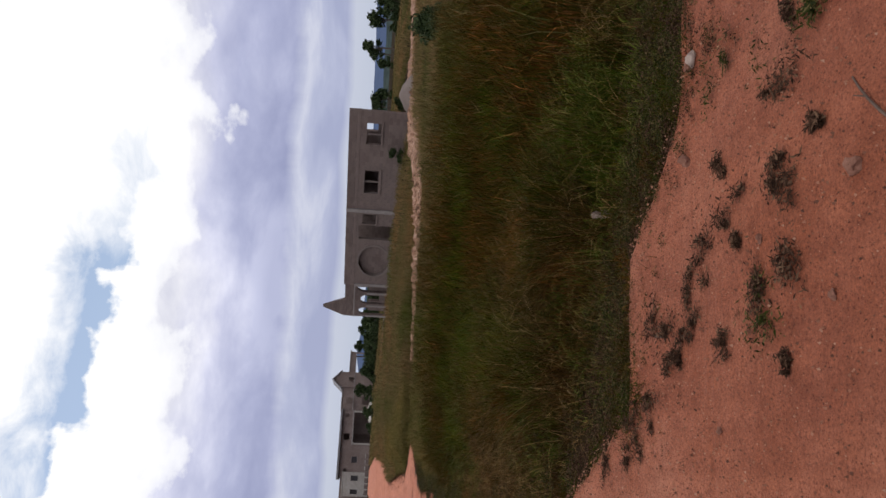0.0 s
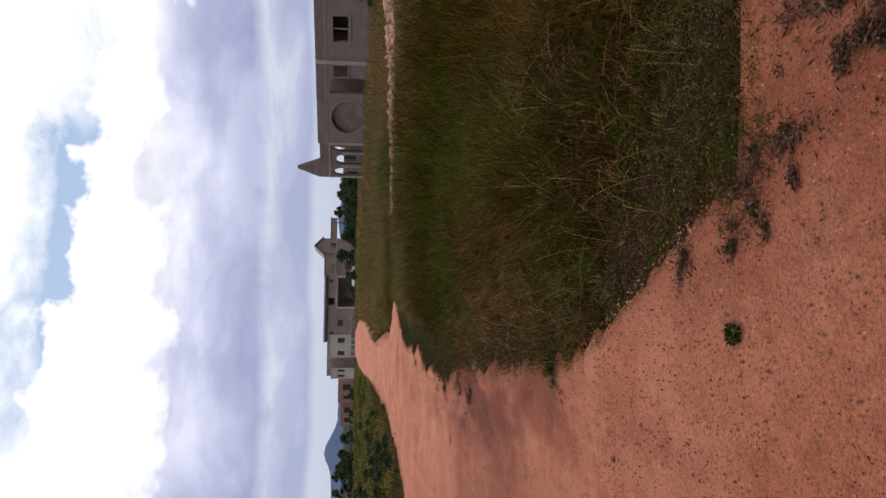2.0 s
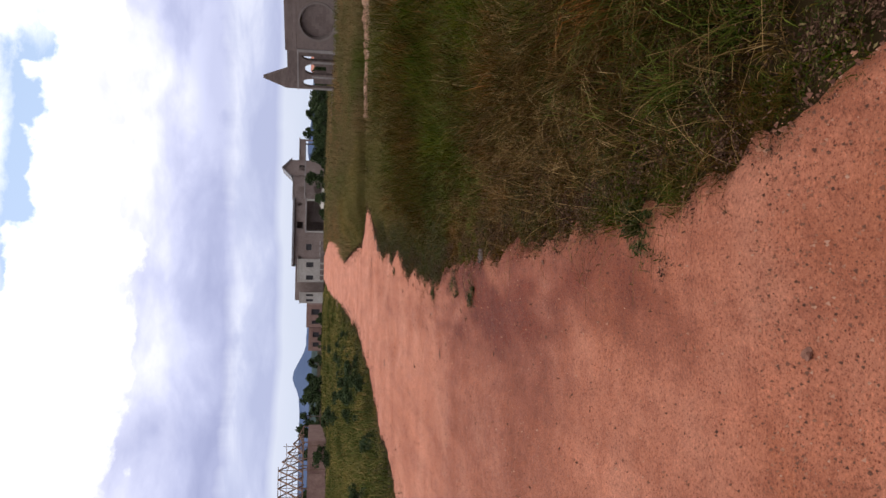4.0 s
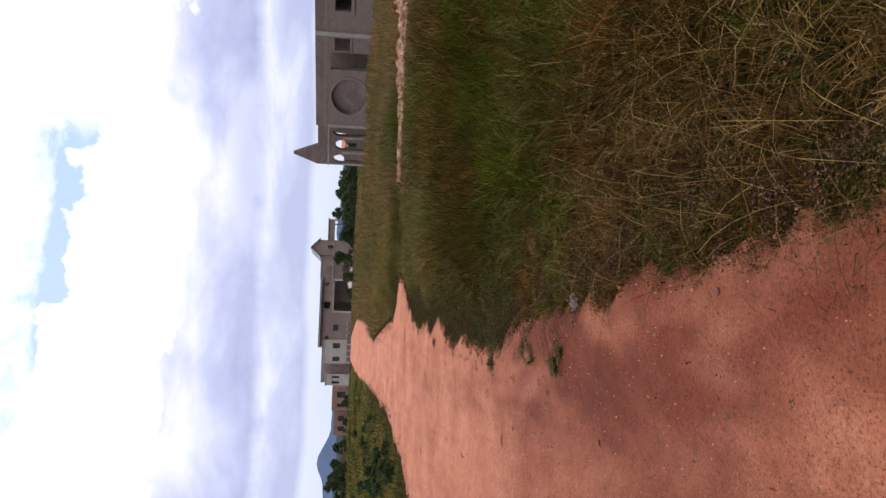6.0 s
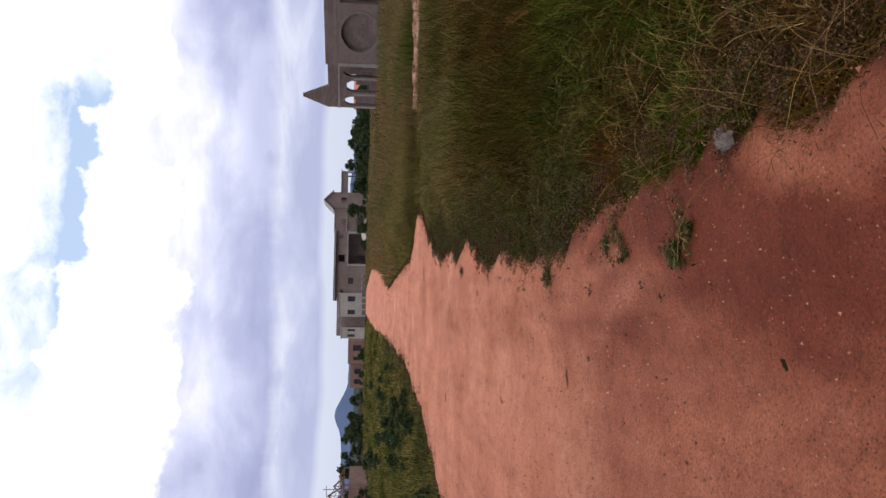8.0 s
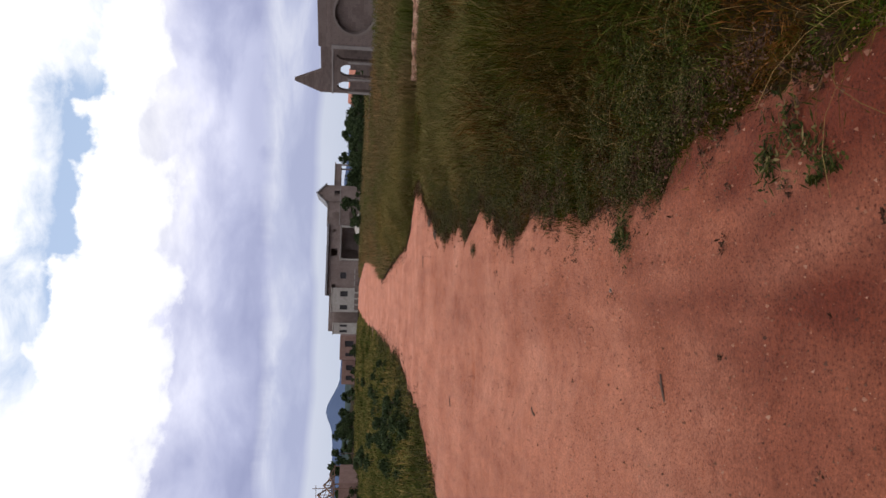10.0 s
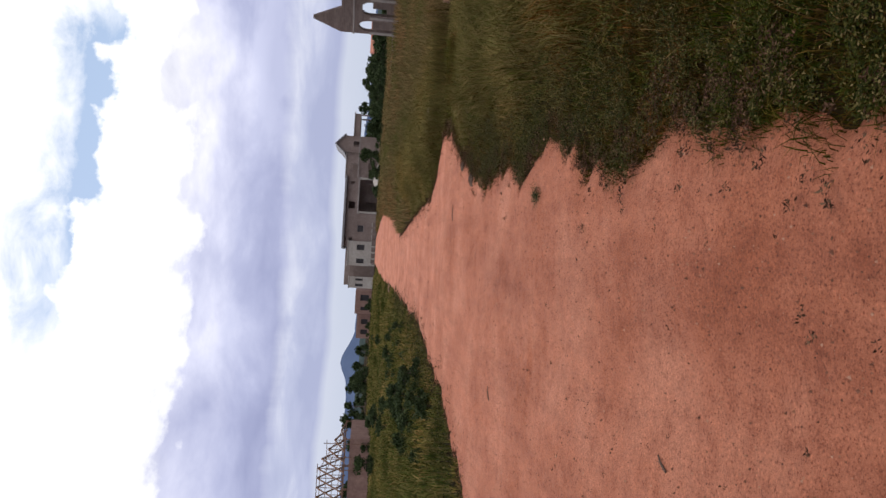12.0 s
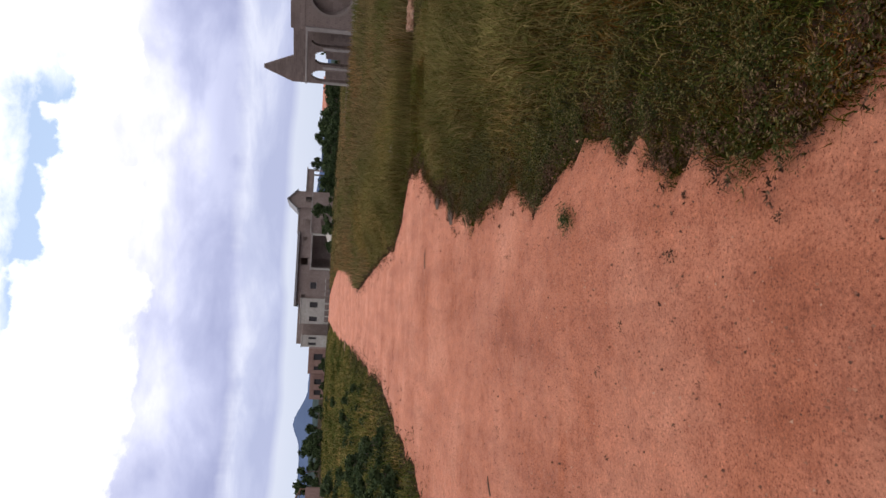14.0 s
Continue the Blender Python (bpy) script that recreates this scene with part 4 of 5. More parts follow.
for k, (x, y, s) in enumerate(SPOTS):
    src = TREES[k % 3]
    m = pose(x, y, lay(x, y) - 0.02, 0, 0, 77 * k) @ Matrix.Scale(s, 4)
    if k < 3:
        src.matrix_world = m
    else:
        copy_thing(src, pose(x, y, lay(x, y) - 0.02, 0, 0, 77 * k)).scale = (s, s, s)
BUSH = [make_tree("shrub", 0.95, 1.5, 0.05, 11, 0.07, 130, "dense dark green wild shrub in the grass", "shrub", "field shrubs", 14, True),
        make_tree("shrub", 1.2, 1.3, 0.05, 12, 0.08, 110, "loose dark green shrub with upright shoots", "shrub", "field shrubs", 12, True)]
rb = random.Random(5)
BSPOTS = [(12.6, 17.0, 1.0), (17.4, 36.2, 0.75), (13.4, 18.2, 0.7), (12.2, 16.2, 0.6), (22.5, 39.5, 0.7), (-6.2, 36, 0.6), (-5.6, 33, 0.5), (-4.8, 31, 0.5), (-4.3, 35, 0.5), (-4.6, 28, 0.45), (-5.3, 27.5, 0.5), (-8, 40, 0.6), (-11, 55, 0.9), (-9.5, 48, 0.7), (-4.2, 40, 0.5)]
for k in range(46):
    y = rb.uniform(55, 118)
    BSPOTS.append((-4 - (y / 60) * rb.uniform(1.5, 22), y, rb.uniform(0.5, 1.2)))
for k in range(26):
    y = rb.uniform(62, 105)
    BSPOTS.append((5.5 + (y / 100) * rb.uniform(0, 16), y, rb.uniform(0.7, 1.3)))
for k in range(24):
    y = rb.uniform(60, 120)
    BSPOTS.append((26 + (y / 100) * rb.uniform(0, 60), y, rb.uniform(0.9, 2.0)))
for k in range(34):
    y = rb.uniform(76, 97)
    a = rb.uniform(7.6, 16.5)
    BSPOTS.append((y * math.tan(radians(a)), y, rb.uniform(1.3, 2.0) * (1.0 if a < 12.4 else 0.62)))
for k in range(46):
    y = rb.uniform(112, 140)
    BSPOTS.append((-y * math.tan(radians(rb.uniform(8.6, 24))), y, rb.uniform(0.9, 1.6)))
for k in range(26):
    y = rb.uniform(19, 40)
    BSPOTS.append((left_edge(y) - rb.uniform(0.5, 3.0), y, rb.uniform(0.3, 0.55)))
for k, (x, y, s) in enumerate(BSPOTS):
    src = BUSH[k % 2]
    if k < 2:
        src.matrix_world = pose(x, y, lay(x, y) - 0.03, 0, 0, 40 * k) @ Matrix.Scale(s, 4)
    else:
        copy_thing(src, pose(x, y, lay(x, y) - 0.03, 0, 0, 63 * k)).scale = (s, s, s * rb.uniform(0.75, 1.05))

# ---- grass ----
rng = np.random.default_rng(42)
YT = np.arange(-12, 110, 0.02)
RT = np.array([right_edge(y) for y in YT])
LT = np.array([left_edge(y) for y in YT])


def patch(x, y, s, k=0.0):
    """A smooth field of 0..1 for patches, cheap and the same every time."""
    a = np.sin(x * s * 1.7 + k) * np.cos(y * s * 1.3 - k * 0.7) + np.sin((x + y) * s * 0.9 + 2.1 * k) + 0.6 * np.sin((x * 2.3 - y * 2.9) * s + k * 3)
    return 0.5 + a / 5.2


def blades(x, y, h, w, lean, name, mat, label, bend=0.45):
    n = len(x)
    a = rng.random(n) * 2 * math.pi
    b = rng.random(n) * 2 * math.pi
    side = np.stack([np.cos(a), np.sin(a), np.zeros(n)], 1) * (w / 2)[:, None]
    out = np.stack([np.cos(b), np.sin(b), np.zeros(n)], 1) * (lean * h)[:, None]
    z0 = rise(x, y) - 0.05
    p = np.stack([x, y, z0], 1)
    up = np.stack([np.zeros(n), np.zeros(n), h], 1)
    mid = p + up * 0.62 + out * bend * 0.62
    tip = p + up * (1.0 - 0.25 * np.minimum(lean, 1.2))[:, None] + out
    V = np.stack([p - side, p + side, mid - side * 0.75, mid + side * 0.75, tip], 1).reshape(-1, 3)
    i = np.arange(n)[:, None] * 5
    T = np.concatenate([i + [0, 1, 3], i + [0, 3, 2], i + [2, 3, 4]])
    ob = new(name, mesh_np(name, V, T, mat))
    return tagged(ob, label, "grass", kind="stuff")


def scatter_right(n, y0, y1, d0, d1, power=1.0):
    y = y0 + (y1 - y0) * rng.random(n)
    d = d0 + (d1 - d0) * rng.random(n) ** power
    e = np.interp(y, YT, RT)
    x = e + d
    clear = (np.abs(y - np.interp(x, [0.5, 2.5, 5, 9, 12, 18, 24], [23.6, 24.3, 24.9, 24.3, 26, 33, 37])) < np.where(x > 8, 0.75, np.where(patch(x, y, 0.8, 11.0) > 0.5, 0.35, 0.08))) & (x > 4.2)
    keep = ~clear
    return x[keep], y[keep], d[keep]


BAY = [0.5, 1.3, 1.75, 2.0, 2.45, 4.2, 6.5], [4.2, 3.5, 3.4, 2.9, 2.6, 2.45, 2.0]   # where the bare bay ends, y over x


def height(x, y, d, top=0.55):
    d = np.minimum(d, np.where(x > 0.5, np.maximum(y - np.interp(x, *BAY), 0) * 0.62, d))
    path = np.interp(x, [0.5, 2.5, 5, 9, 12, 18, 24], [23.6, 24.3, 24.9, 24.3, 26, 33, 37])
    ahead = np.where((y < path) & (x > 1.5), np.clip((path - y) / 7, 0.2, 1), 1)
    return ahead * np.clip(0.045 + 0.20 * d + 0.55 * np.maximum(d - 0.35 - 0.5 * patch(x, y, 2.0, 9.0), 0), 0.045, top) * (0.55 + 0.75 * patch(x, y, 0.9, 1.0)) * (0.7 + 0.5 * patch(x, y, 3.1, 4.0))


def two_tones(x, y, h, w, lean, name, label, other, reach):
    """Dark grass near the road, paler further out: near shade put into the colours."""
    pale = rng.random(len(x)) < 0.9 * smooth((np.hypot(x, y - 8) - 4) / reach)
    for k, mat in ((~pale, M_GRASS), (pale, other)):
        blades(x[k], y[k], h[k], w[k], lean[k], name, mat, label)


X, Y, D = scatter_right(190000, 2.3, 36, -0.03, 2.6)
K = rng.random(len(X)) < np.clip(0.45 + 1.1 * patch(X, Y, 2.4, 2.0), 0, 1) * np.where(X > 0.5, np.clip(0.15 + 0.8 * (Y - np.interp(X, *BAY)), 0.15, 1), 1)
X, Y, D = X[K], Y[K], D[K]
two_tones(X, Y, height(X, Y, D) * (0.55 + 0.7 * rng.random(len(X))), 0.004 + 0.005 * rng.random(len(X)), 0.2 + 1.0 * rng.random(len(X)) ** 1.4, "verge_grass", "tall mixed green and brown grass along the road", M_LEFT, 6)


def tussocks(name, cx, cy, h, r, per, mat, label, width=0.0042):
    """Clumps of long blades that spread from a root, droop, and lean over together."""
    n = len(cx) * per
    k = np.repeat(np.arange(len(cx)), per)
    a = rng.random(n) * 6.283
    rr = r[k] * 0.55 * np.sqrt(rng.random(n))
    fall = rng.random(len(cx)) * 6.283
    push = rng.uniform(0.1, 0.75, len(cx))
    d = np.stack([np.cos(a), np.sin(a)], 1) * rng.uniform(0.25, 1.0, (n, 1)) + (np.stack([np.cos(fall), np.sin(fall)], 1) * push[:, None])[k]
    hh = h[k] * rng.uniform(0.45, 1.15, n)
    reach = hh * rng.uniform(0.35, 1.15, n)
    s = np.stack([-np.sin(a + 0.6), np.cos(a + 0.6), rng.uniform(-0.4, 0.4, n)], 1)
    base = np.stack([cx[k] + np.cos(a) * rr, cy[k] + np.sin(a) * rr], 1)
    z0 = rise(base[:, 0], base[:, 1]) - 0.04
    wd = width * rng.uniform(0.6, 1.4, n)
    droop = rng.uniform(0.15, 0.75, n)
    kink = rng.normal(size=(n, 2)) * 0.10
    rows = []
    for f, w in ((0.0, 0.9), (0.4, 1.0), (0.75, 0.7), (1.0, 0.0)):
        xy = base + d * (reach * f ** 1.7)[:, None] + kink * (hh * f * f)[:, None]
        c = np.stack([xy[:, 0], xy[:, 1], z0 + hh * (f - droop * f ** 3)], 1)
        rows += [c - s * (wd * w / 2)[:, None], c + s * (wd * w / 2)[:, None]] if w else [c]
    V = np.stack(rows, 1).reshape(-1, 3)
    i = np.arange(n)[:, None] * 7
    T = np.concatenate([i + t for t in ([0, 1, 3], [0, 3, 2], [2, 3, 5], [2, 5, 4], [4, 5, 6])])
    return tagged(new(name, mesh_np(name, V, T, mat)), label, "grass", kind="stuff")


CX, CY, CD = [], [], []
for count, ya, yb, da, db in ((1500, 3.0, 14.5, 0.02, 2.6), (420, 14.5, 30, 0.05, 2.4)):
    X, Y, D = scatter_right(count, ya, yb, da, db, 1.2)
    CX.append(X), CY.append(Y), CD.append(D)
CX, CY, CD = np.concatenate(CX), np.concatenate(CY), np.concatenate(CD)
CH = np.clip(height(CX, CY, CD, 0.5) * 1.25, 0.06, 0.62) * np.where(CY > 11, 0.75, 1.0)
hue = patch(CX, CY, 1.1, 3.0) + 0.22 * rng.normal(size=len(CX)) + np.where((CY > 4.5) & (CY < 9) & (CD < 1.8), 0.10, -0.04)
for lo, hi, nm, mt, lb in ((-9, 0.42, "green_tussocks", M_GREEN, "fresh green grass tussocks leaning over the verge"), (0.42, 0.62, "brown_tussocks", M_BROWN, "withered brown grass tussocks on the verge"),
                           (0.62, 9, "straw_tussocks", M_TAN, "dry straw-coloured grass tussocks fallen over the verge")):
    K = (hue >= lo) & (hue < hi)
    tussocks(nm, CX[K], CY[K], CH[K], 0.05 + 0.10 * rng.random(K.sum()), 58, mt, lb)
X, Y, D = scatter_right(170000, 2.3, 36, 2.4, 11)
two_tones(X, Y, height(X, Y, D, 0.6) * (0.55 + 0.7 * rng.random(len(X))), 0.007 + 0.008 * rng.random(len(X)), 0.15 + 0.6 * rng.random(len(X)), "field_grass", "tall olive and brown field grass", M_FAR, 14)
X = rng.uniform(-0.6, 60, 260000)
Y = rng.uniform(8, 90, 260000)
K = (np.interp(Y, YT, RT) + np.where(Y < 34, 9.5, 0.05) < X) & (X < Y * 0.95 + 4)
inside = ((X - 12.15) * 0.83 + (Y - 45.4) * 0.56 > -0.3) & ((X - 12.15) * 0.83 + (Y - 45.4) * 0.56 < 8.5) & ((X - 12.15) * 0.56 - (Y - 45.4) * 0.83 > -4.6) & ((X - 12.15) * 0.56 - (Y - 45.4) * 0.83 < 13)
onpath = np.abs(Y - np.interp(X, [9, 12, 18, 24, 34], [24.3, 26, 33, 37, 42])) < 1.0
K &= ~inside & ~onpath
X, Y = X[K], Y[K]
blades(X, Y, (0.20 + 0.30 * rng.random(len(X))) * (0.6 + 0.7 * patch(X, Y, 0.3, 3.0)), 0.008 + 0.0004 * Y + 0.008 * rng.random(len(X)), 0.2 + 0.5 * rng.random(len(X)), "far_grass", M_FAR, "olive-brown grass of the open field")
Y = rng.uniform(12.5, 85, 110000)
X = np.interp(Y, YT, LT) - 0.02 - rng.random(len(Y)) ** 1.3 * (4 + 0.42 * Y)
K = (np.abs(Y - 52.2) > 0.9) | (X < -5.0)
X, Y = X[K], Y[K]
blades(X, Y, np.clip(0.06 + 0.25 * (np.interp(Y, YT, LT) - X), 0.06, 0.34) * (0.6 + 0.8 * rng.random(len(X))) * (0.55 + 0.8 * patch(X, Y, 0.5, 6.0)), 0.007 + 0.0006 * Y + 0.006 * rng.random(len(X)), 0.2 + 0.6 * rng.random(len(X)), "left_grass", M_MEADOW, "low green grass on the far side of the road")

# the grass that goes on beside and behind the first steps
Y = rng.uniform(-6, 13, 14000)
X = np.interp(Y, YT, LT) - 0.02 - rng.random(len(Y)) * 7
blades(X, Y, 0.08 + 0.2 * rng.random(len(X)), 0.01 + 0.01 * rng.random(len(X)), 0.2 + 0.6 * rng.random(len(X)), "left_grass", M_MEADOW, "low green grass on the far side of the road")
X, Y = rng.uniform(6.5, 16, 14000), rng.uniform(-6, 3, 14000)
blades(X, Y, 0.2 + 0.3 * rng.random(len(X)), 0.01 + 0.01 * rng.random(len(X)), 0.2 + 0.6 * rng.random(len(X)), "field_grass", M_GRASS, "tall olive and brown field grass")

# dry stalks that stand and arch over the grass
X, Y, D = scatter_right(10000, 3.2, 22, 0.15, 3.5)
K = rng.random(len(X)) < (0.2 + 1.1 * patch(X, Y, 1.6, 7.0)) * (1 - 0.85 * smooth((Y - 10.5) / 3))
X, Y, D = X[K], Y[K], D[K]


def stalks(x, y, h, name, label):
    """Arched stems as four-sided strips, some with a seed head."""
    n = len(x)
    b = rng.random(n) * 2 * math.pi
    d = np.stack([np.cos(b), np.sin(b), np.zeros(n)], 1)
    s = np.stack([-np.sin(b), np.cos(b), np.zeros(n)], 1)
    reach = h * (0.25 + 1.1 * rng.random(n) ** 1.3)
    twist = rng.normal(size=n) * 0.35
    V, steps = [], 6
    for k in range(steps):
        f = k / (steps - 1)
        c = np.stack([x, y, np.full(n, -0.04)], 1) + d * (reach * f ** 1.7)[:, None] + s * (reach * twist * f * f)[:, None] + np.array([0, 0, 1]) * (h * (f - 0.45 * f ** 3 * reach / h))[:, None]
        w = np.where(f > 0.75, 0.0012, 0.0008) * (1.3 - 0.5 * f)
        V += [c - s * w, c + s * w, c + d * w * 1.2 + np.array([0, 0, w])]
    V = np.stack(V, 1).reshape(-1, 3)
    i = np.arange(n)[:, None] * (3 * steps)
    T = []
    for k in range(steps - 1):
        o = 3 * k
        for p, q in ((0, 1), (1, 2), (2, 0)):
            T += [i + [o + p, o + q, o + 3 + q], i + [o + p, o + 3 + q, o + 3 + p]]
    ob = new(name, mesh_np(name, V, np.concatenate(T), M_STRAW))
    return tagged(ob, label, "grass", kind="stuff")


stalks(X, Y, (0.2 + 0.36 * rng.random(len(X)) * np.clip(D + 0.3, 0, 1)) * np.where(Y > 9, 0.6, 1), "dry_stalks", "dry brown grass stalks arching over the verge")

# ragged fringe of short grass and withered scraps spilling onto the dirt
n = 60000
Y = rng.uniform(2.4, 24, n)
D = 0.12 - rng.exponential(0.085, n) * (0.5 + 1.3 * patch(Y * 0.3, Y * 2.1, 2.3, 5.0))
X = np.interp(Y, YT, RT) + D
K = (patch(X, Y, 7.0, 2.0) + 0.25 * rng.random(n) > 0.52) & (D > np.where(Y > 12, -0.16, -0.36))
X, Y = X[K], Y[K]
blades(X, Y, 0.012 + 0.05 * rng.random(len(X)) ** 2 + 0.05, 0.003 + 0.004 * rng.random(len(X)), 0.4 + 1.2 * rng.random(len(X)), "fringe_grass", M_GRASS, "short ragged grass spilling onto the dirt")

X, Y, D = scatter_right(45000, 10.3, 24, -0.05, 1.7)
blades(X, Y, (0.05 + 0.16 * rng.random(len(X))) * np.clip(0.5 + 0.6 * D, 0.4, 1.1), 0.0025 + 0.0025 * rng.random(len(X)), 0.2 + 0.9 * rng.random(len(X)), "short_grass", M_GRASS, "short fine grass standing among the weeds")

def bay_edge(n, spread):
    """Points along the verge where the bare bay meets the grass."""
    u = rng.random(n) * 3
    x = np.interp(u, [0, 1, 2, 3], [0.6, 1.75, 2.5, 4.4]) + rng.normal(size=n) * spread * 0.5
    y = np.interp(u, [0, 1, 2, 3], [3.62, 3.40, 2.70, 2.45]) + rng.normal(size=n) * spread + 0.05
    return x, y


X, Y = bay_edge(16000, 0.17)
K = patch(X, Y, 5.0, 3.0) > 0.42
X, Y = X[K], Y[K]
blades(X, Y, 0.07 + 0.10 * rng.random(len(X)) ** 2, 0.003 + 0.003 * rng.random(len(X)), 0.3 + 1.0 * rng.random(len(X)), "fringe_grass", M_GRASS, "short ragged grass round the bare bay")

# low weeds that creep out over the road's edge
def weeds(name, cx, cy, cr, ch, per, size, mat, label):
    n = len(cx) * per
    a = rng.random(n) * 2 * math.pi
    r = rng.random(n) ** 0.6
    R_ = np.repeat(cr, per)
    x, y = np.repeat(cx, per) + np.cos(a) * r * R_ * 1.25, np.repeat(cy, per) + np.sin(a) * r * R_ * 0.8
    z = 0.01 + np.repeat(ch, per) * (1 - r ** 2) * (0.35 + 0.65 * rng.random(n))
    p = np.stack([x, y, z], 1)
    u = np.stack([np.cos(b := rng.random(n) * 6.283), np.sin(b), rng.uniform(-0.3, 0.7, n)], 1)
    v = np.cross(u, rng.normal(size=(n, 3)) * 0.5 + np.array([0, 0, 1]))
    v /= np.linalg.norm(v, axis=1)[:, None]
    s = (size * (0.5 + rng.random(n)))[:, None]
    V = np.stack([p, p + u * s * 0.5 + v * s * 0.2, p + u * s, p + u * s * 0.5 - v * s * 0.2], 1).reshape(-1, 3)
    i = np.arange(n)[:, None] * 4
    ob = new(name, mesh_np(name, V, np.concatenate([i + [0, 1, 2], i + [0, 2, 3]]), mat))
    return tagged(ob, label, "weeds", kind="stuff")


X, Y, D = scatter_right(850, 10.8, 20, -0.04, 1.2)
weeds("edge_weeds", X, Y, 0.05 + 0.10 * rng.random(len(X)), 0.03 + 0.22 * rng.random(len(X)) ** 1.6 * np.clip(D + 0.25, 0, 1), 190, 0.012, M_WEED, "low creeping green weeds at the road's edge")
X, Y, D = scatter_right(380, 2.6, 9, 0.0, 1.1)
weeds("edge_weeds", X[:130], Y[:130], 0.08 + 0.10 * rng.random(len(X[:130])), 0.04 + 0.12 * rng.random(len(X[:130])), 120, 0.013, M_WEED, "small green weeds among the verge grass")
weeds("edge_litter", X[130:], Y[130:], 0.08 + 0.10 * rng.random(len(X[130:])), 0.03 + 0.09 * rng.random(len(X[130:])), 90, 0.012, M_DEAD, "withered brown weeds among the verge grass")
Y = rng.uniform(13, 44, 900)
weeds("edge_weeds", np.interp(Y, YT, LT) - rng.uniform(-0.15, 1.6, 900), Y, 0.10 + 0.25 * rng.random(900), 0.05 + 0.24 * rng.random(900) ** 2, 60, 0.028, M_WEED, "low green weeds across the road")


def tuft(name, x, y, r, h, mat, n, seed, label, group, lean=1.0):
    """A small separate plant on the bare road."""
    g = np.random.default_rng(seed)
    a, b = g.random(n) * 6.283, g.random(n) * 6.283
    rr = r * 0.45 * g.random(n) ** 0.7
    p = np.stack([np.cos(a) * rr, np.sin(a) * rr, np.zeros(n) - 0.01], 1)
    hh = h * (0.4 + 0.6 * g.random(n))
    out = np.stack([np.cos(a), np.sin(a), np.zeros(n)], 1) * (r * lean * (0.3 + 0.5 * g.random(n)))[:, None]
    side = np.stack([np.cos(b), np.sin(b), np.zeros(n)], 1) * 0.0045
    mid = p + out * 0.5 + np.stack([0 * a, 0 * a, hh * 0.8], 1)
    tip = p + out + np.stack([0 * a, 0 * a, hh * 0.75], 1)
    V = np.stack([p - side, p + side, mid - side, mid + side, tip], 1).reshape(-1, 3)
    i = np.arange(n)[:, None] * 5
    T = np.concatenate([i + [0, 1, 3], i + [0, 3, 2], i + [2, 3, 4]])
    ob = new(name, mesh_np(name, V, T, mat))
    ob.location = (x, y, road_top(x, y))
    return tagged(ob, label, "plant", group)


X, Y = bay_edge(360, 0.30)
Y = Y + 0.18
weeds("fringe_weeds", X, Y, 0.03 + 0.06 * rng.random(len(X)), 0.02 + 0.05 * rng.random(len(X)), 90, 0.012, M_WEED, "low weeds round the bare bay")
X, Y = bay_edge(300, 0.26)
weeds("fringe_litter", X, Y - 0.16, 0.02 + 0.09 * rng.random(len(X)) ** 1.5, 0.01 + 0.03 * rng.random(len(X)), 60, 0.013, M_DEAD, "withered scraps spilling over the bare bay")
X, Y = bay_edge(170, 0.20)
weeds("fringe_weeds", X, Y - 0.08, 0.03 + 0.08 * rng.random(len(X)), 0.02 + 0.05 * rng.random(len(X)), 80, 0.013, M_WEED, "low weeds creeping over the bare bay")
X, Y = bay_edge(420, 0.30)
weeds("fringe_litter", X, Y + 0.12, 0.03 + 0.07 * rng.random(len(X)), 0.01 + 0.03 * rng.random(len(X)), 70, 0.012, M_DEAD, "withered scraps round the bare bay")
n = 1100
Y = rng.uniform(2.4, 24, n)
D = 0.15 - rng.exponential(0.085, n)
K = (patch(D * 3, Y, 3.0, 1.0) > 0.42) & (D > np.where(Y > 11, -0.12, -0.4))
X, Y = (np.interp(Y, YT, RT) + D)[K], Y[K]
weeds("fringe_litter", X, Y, 0.04 + 0.07 * rng.random(len(X)), 0.01 + 0.03 * rng.random(len(X)), 55, 0.014, M_DEAD, "withered brown leaf scraps along the road's edge")

rd = random.Random(9)
DEADS = [(1.54, 1.80, 0.09), (1.46, 1.84, 0.07), (1.49, 2.20, 0.13), (1.06, 2.14, 0.12), (0.98, 2.05, 0.10), (1.24, 2.66, 0.09), (1.07, 2.98, 0.10), (0.62, 3.35, 0.13), (1.34, 2.52, 0.08), (1.14, 1.84, 0.08),
         (0.94, 2.38, 0.07), (0.94, 2.86, 0.09), (1.94, 1.70, 0.14), (2.06, 2.1, 0.15), (0.50, 3.58, 0.08), (0.96, 2.92, 0.11), (1.07, 2.71, 0.10), (0.46, 3.95, 0.08), (0.78, 3.25, 0.09), (1.2, 3.1, 0.10), (0.7, 3.5, 0.1)] + [(rd.uniform(0.5, 2.3), rd.uniform(1.5, 3.3), rd.uniform(0.03, 0.07)) for _ in range(6)]
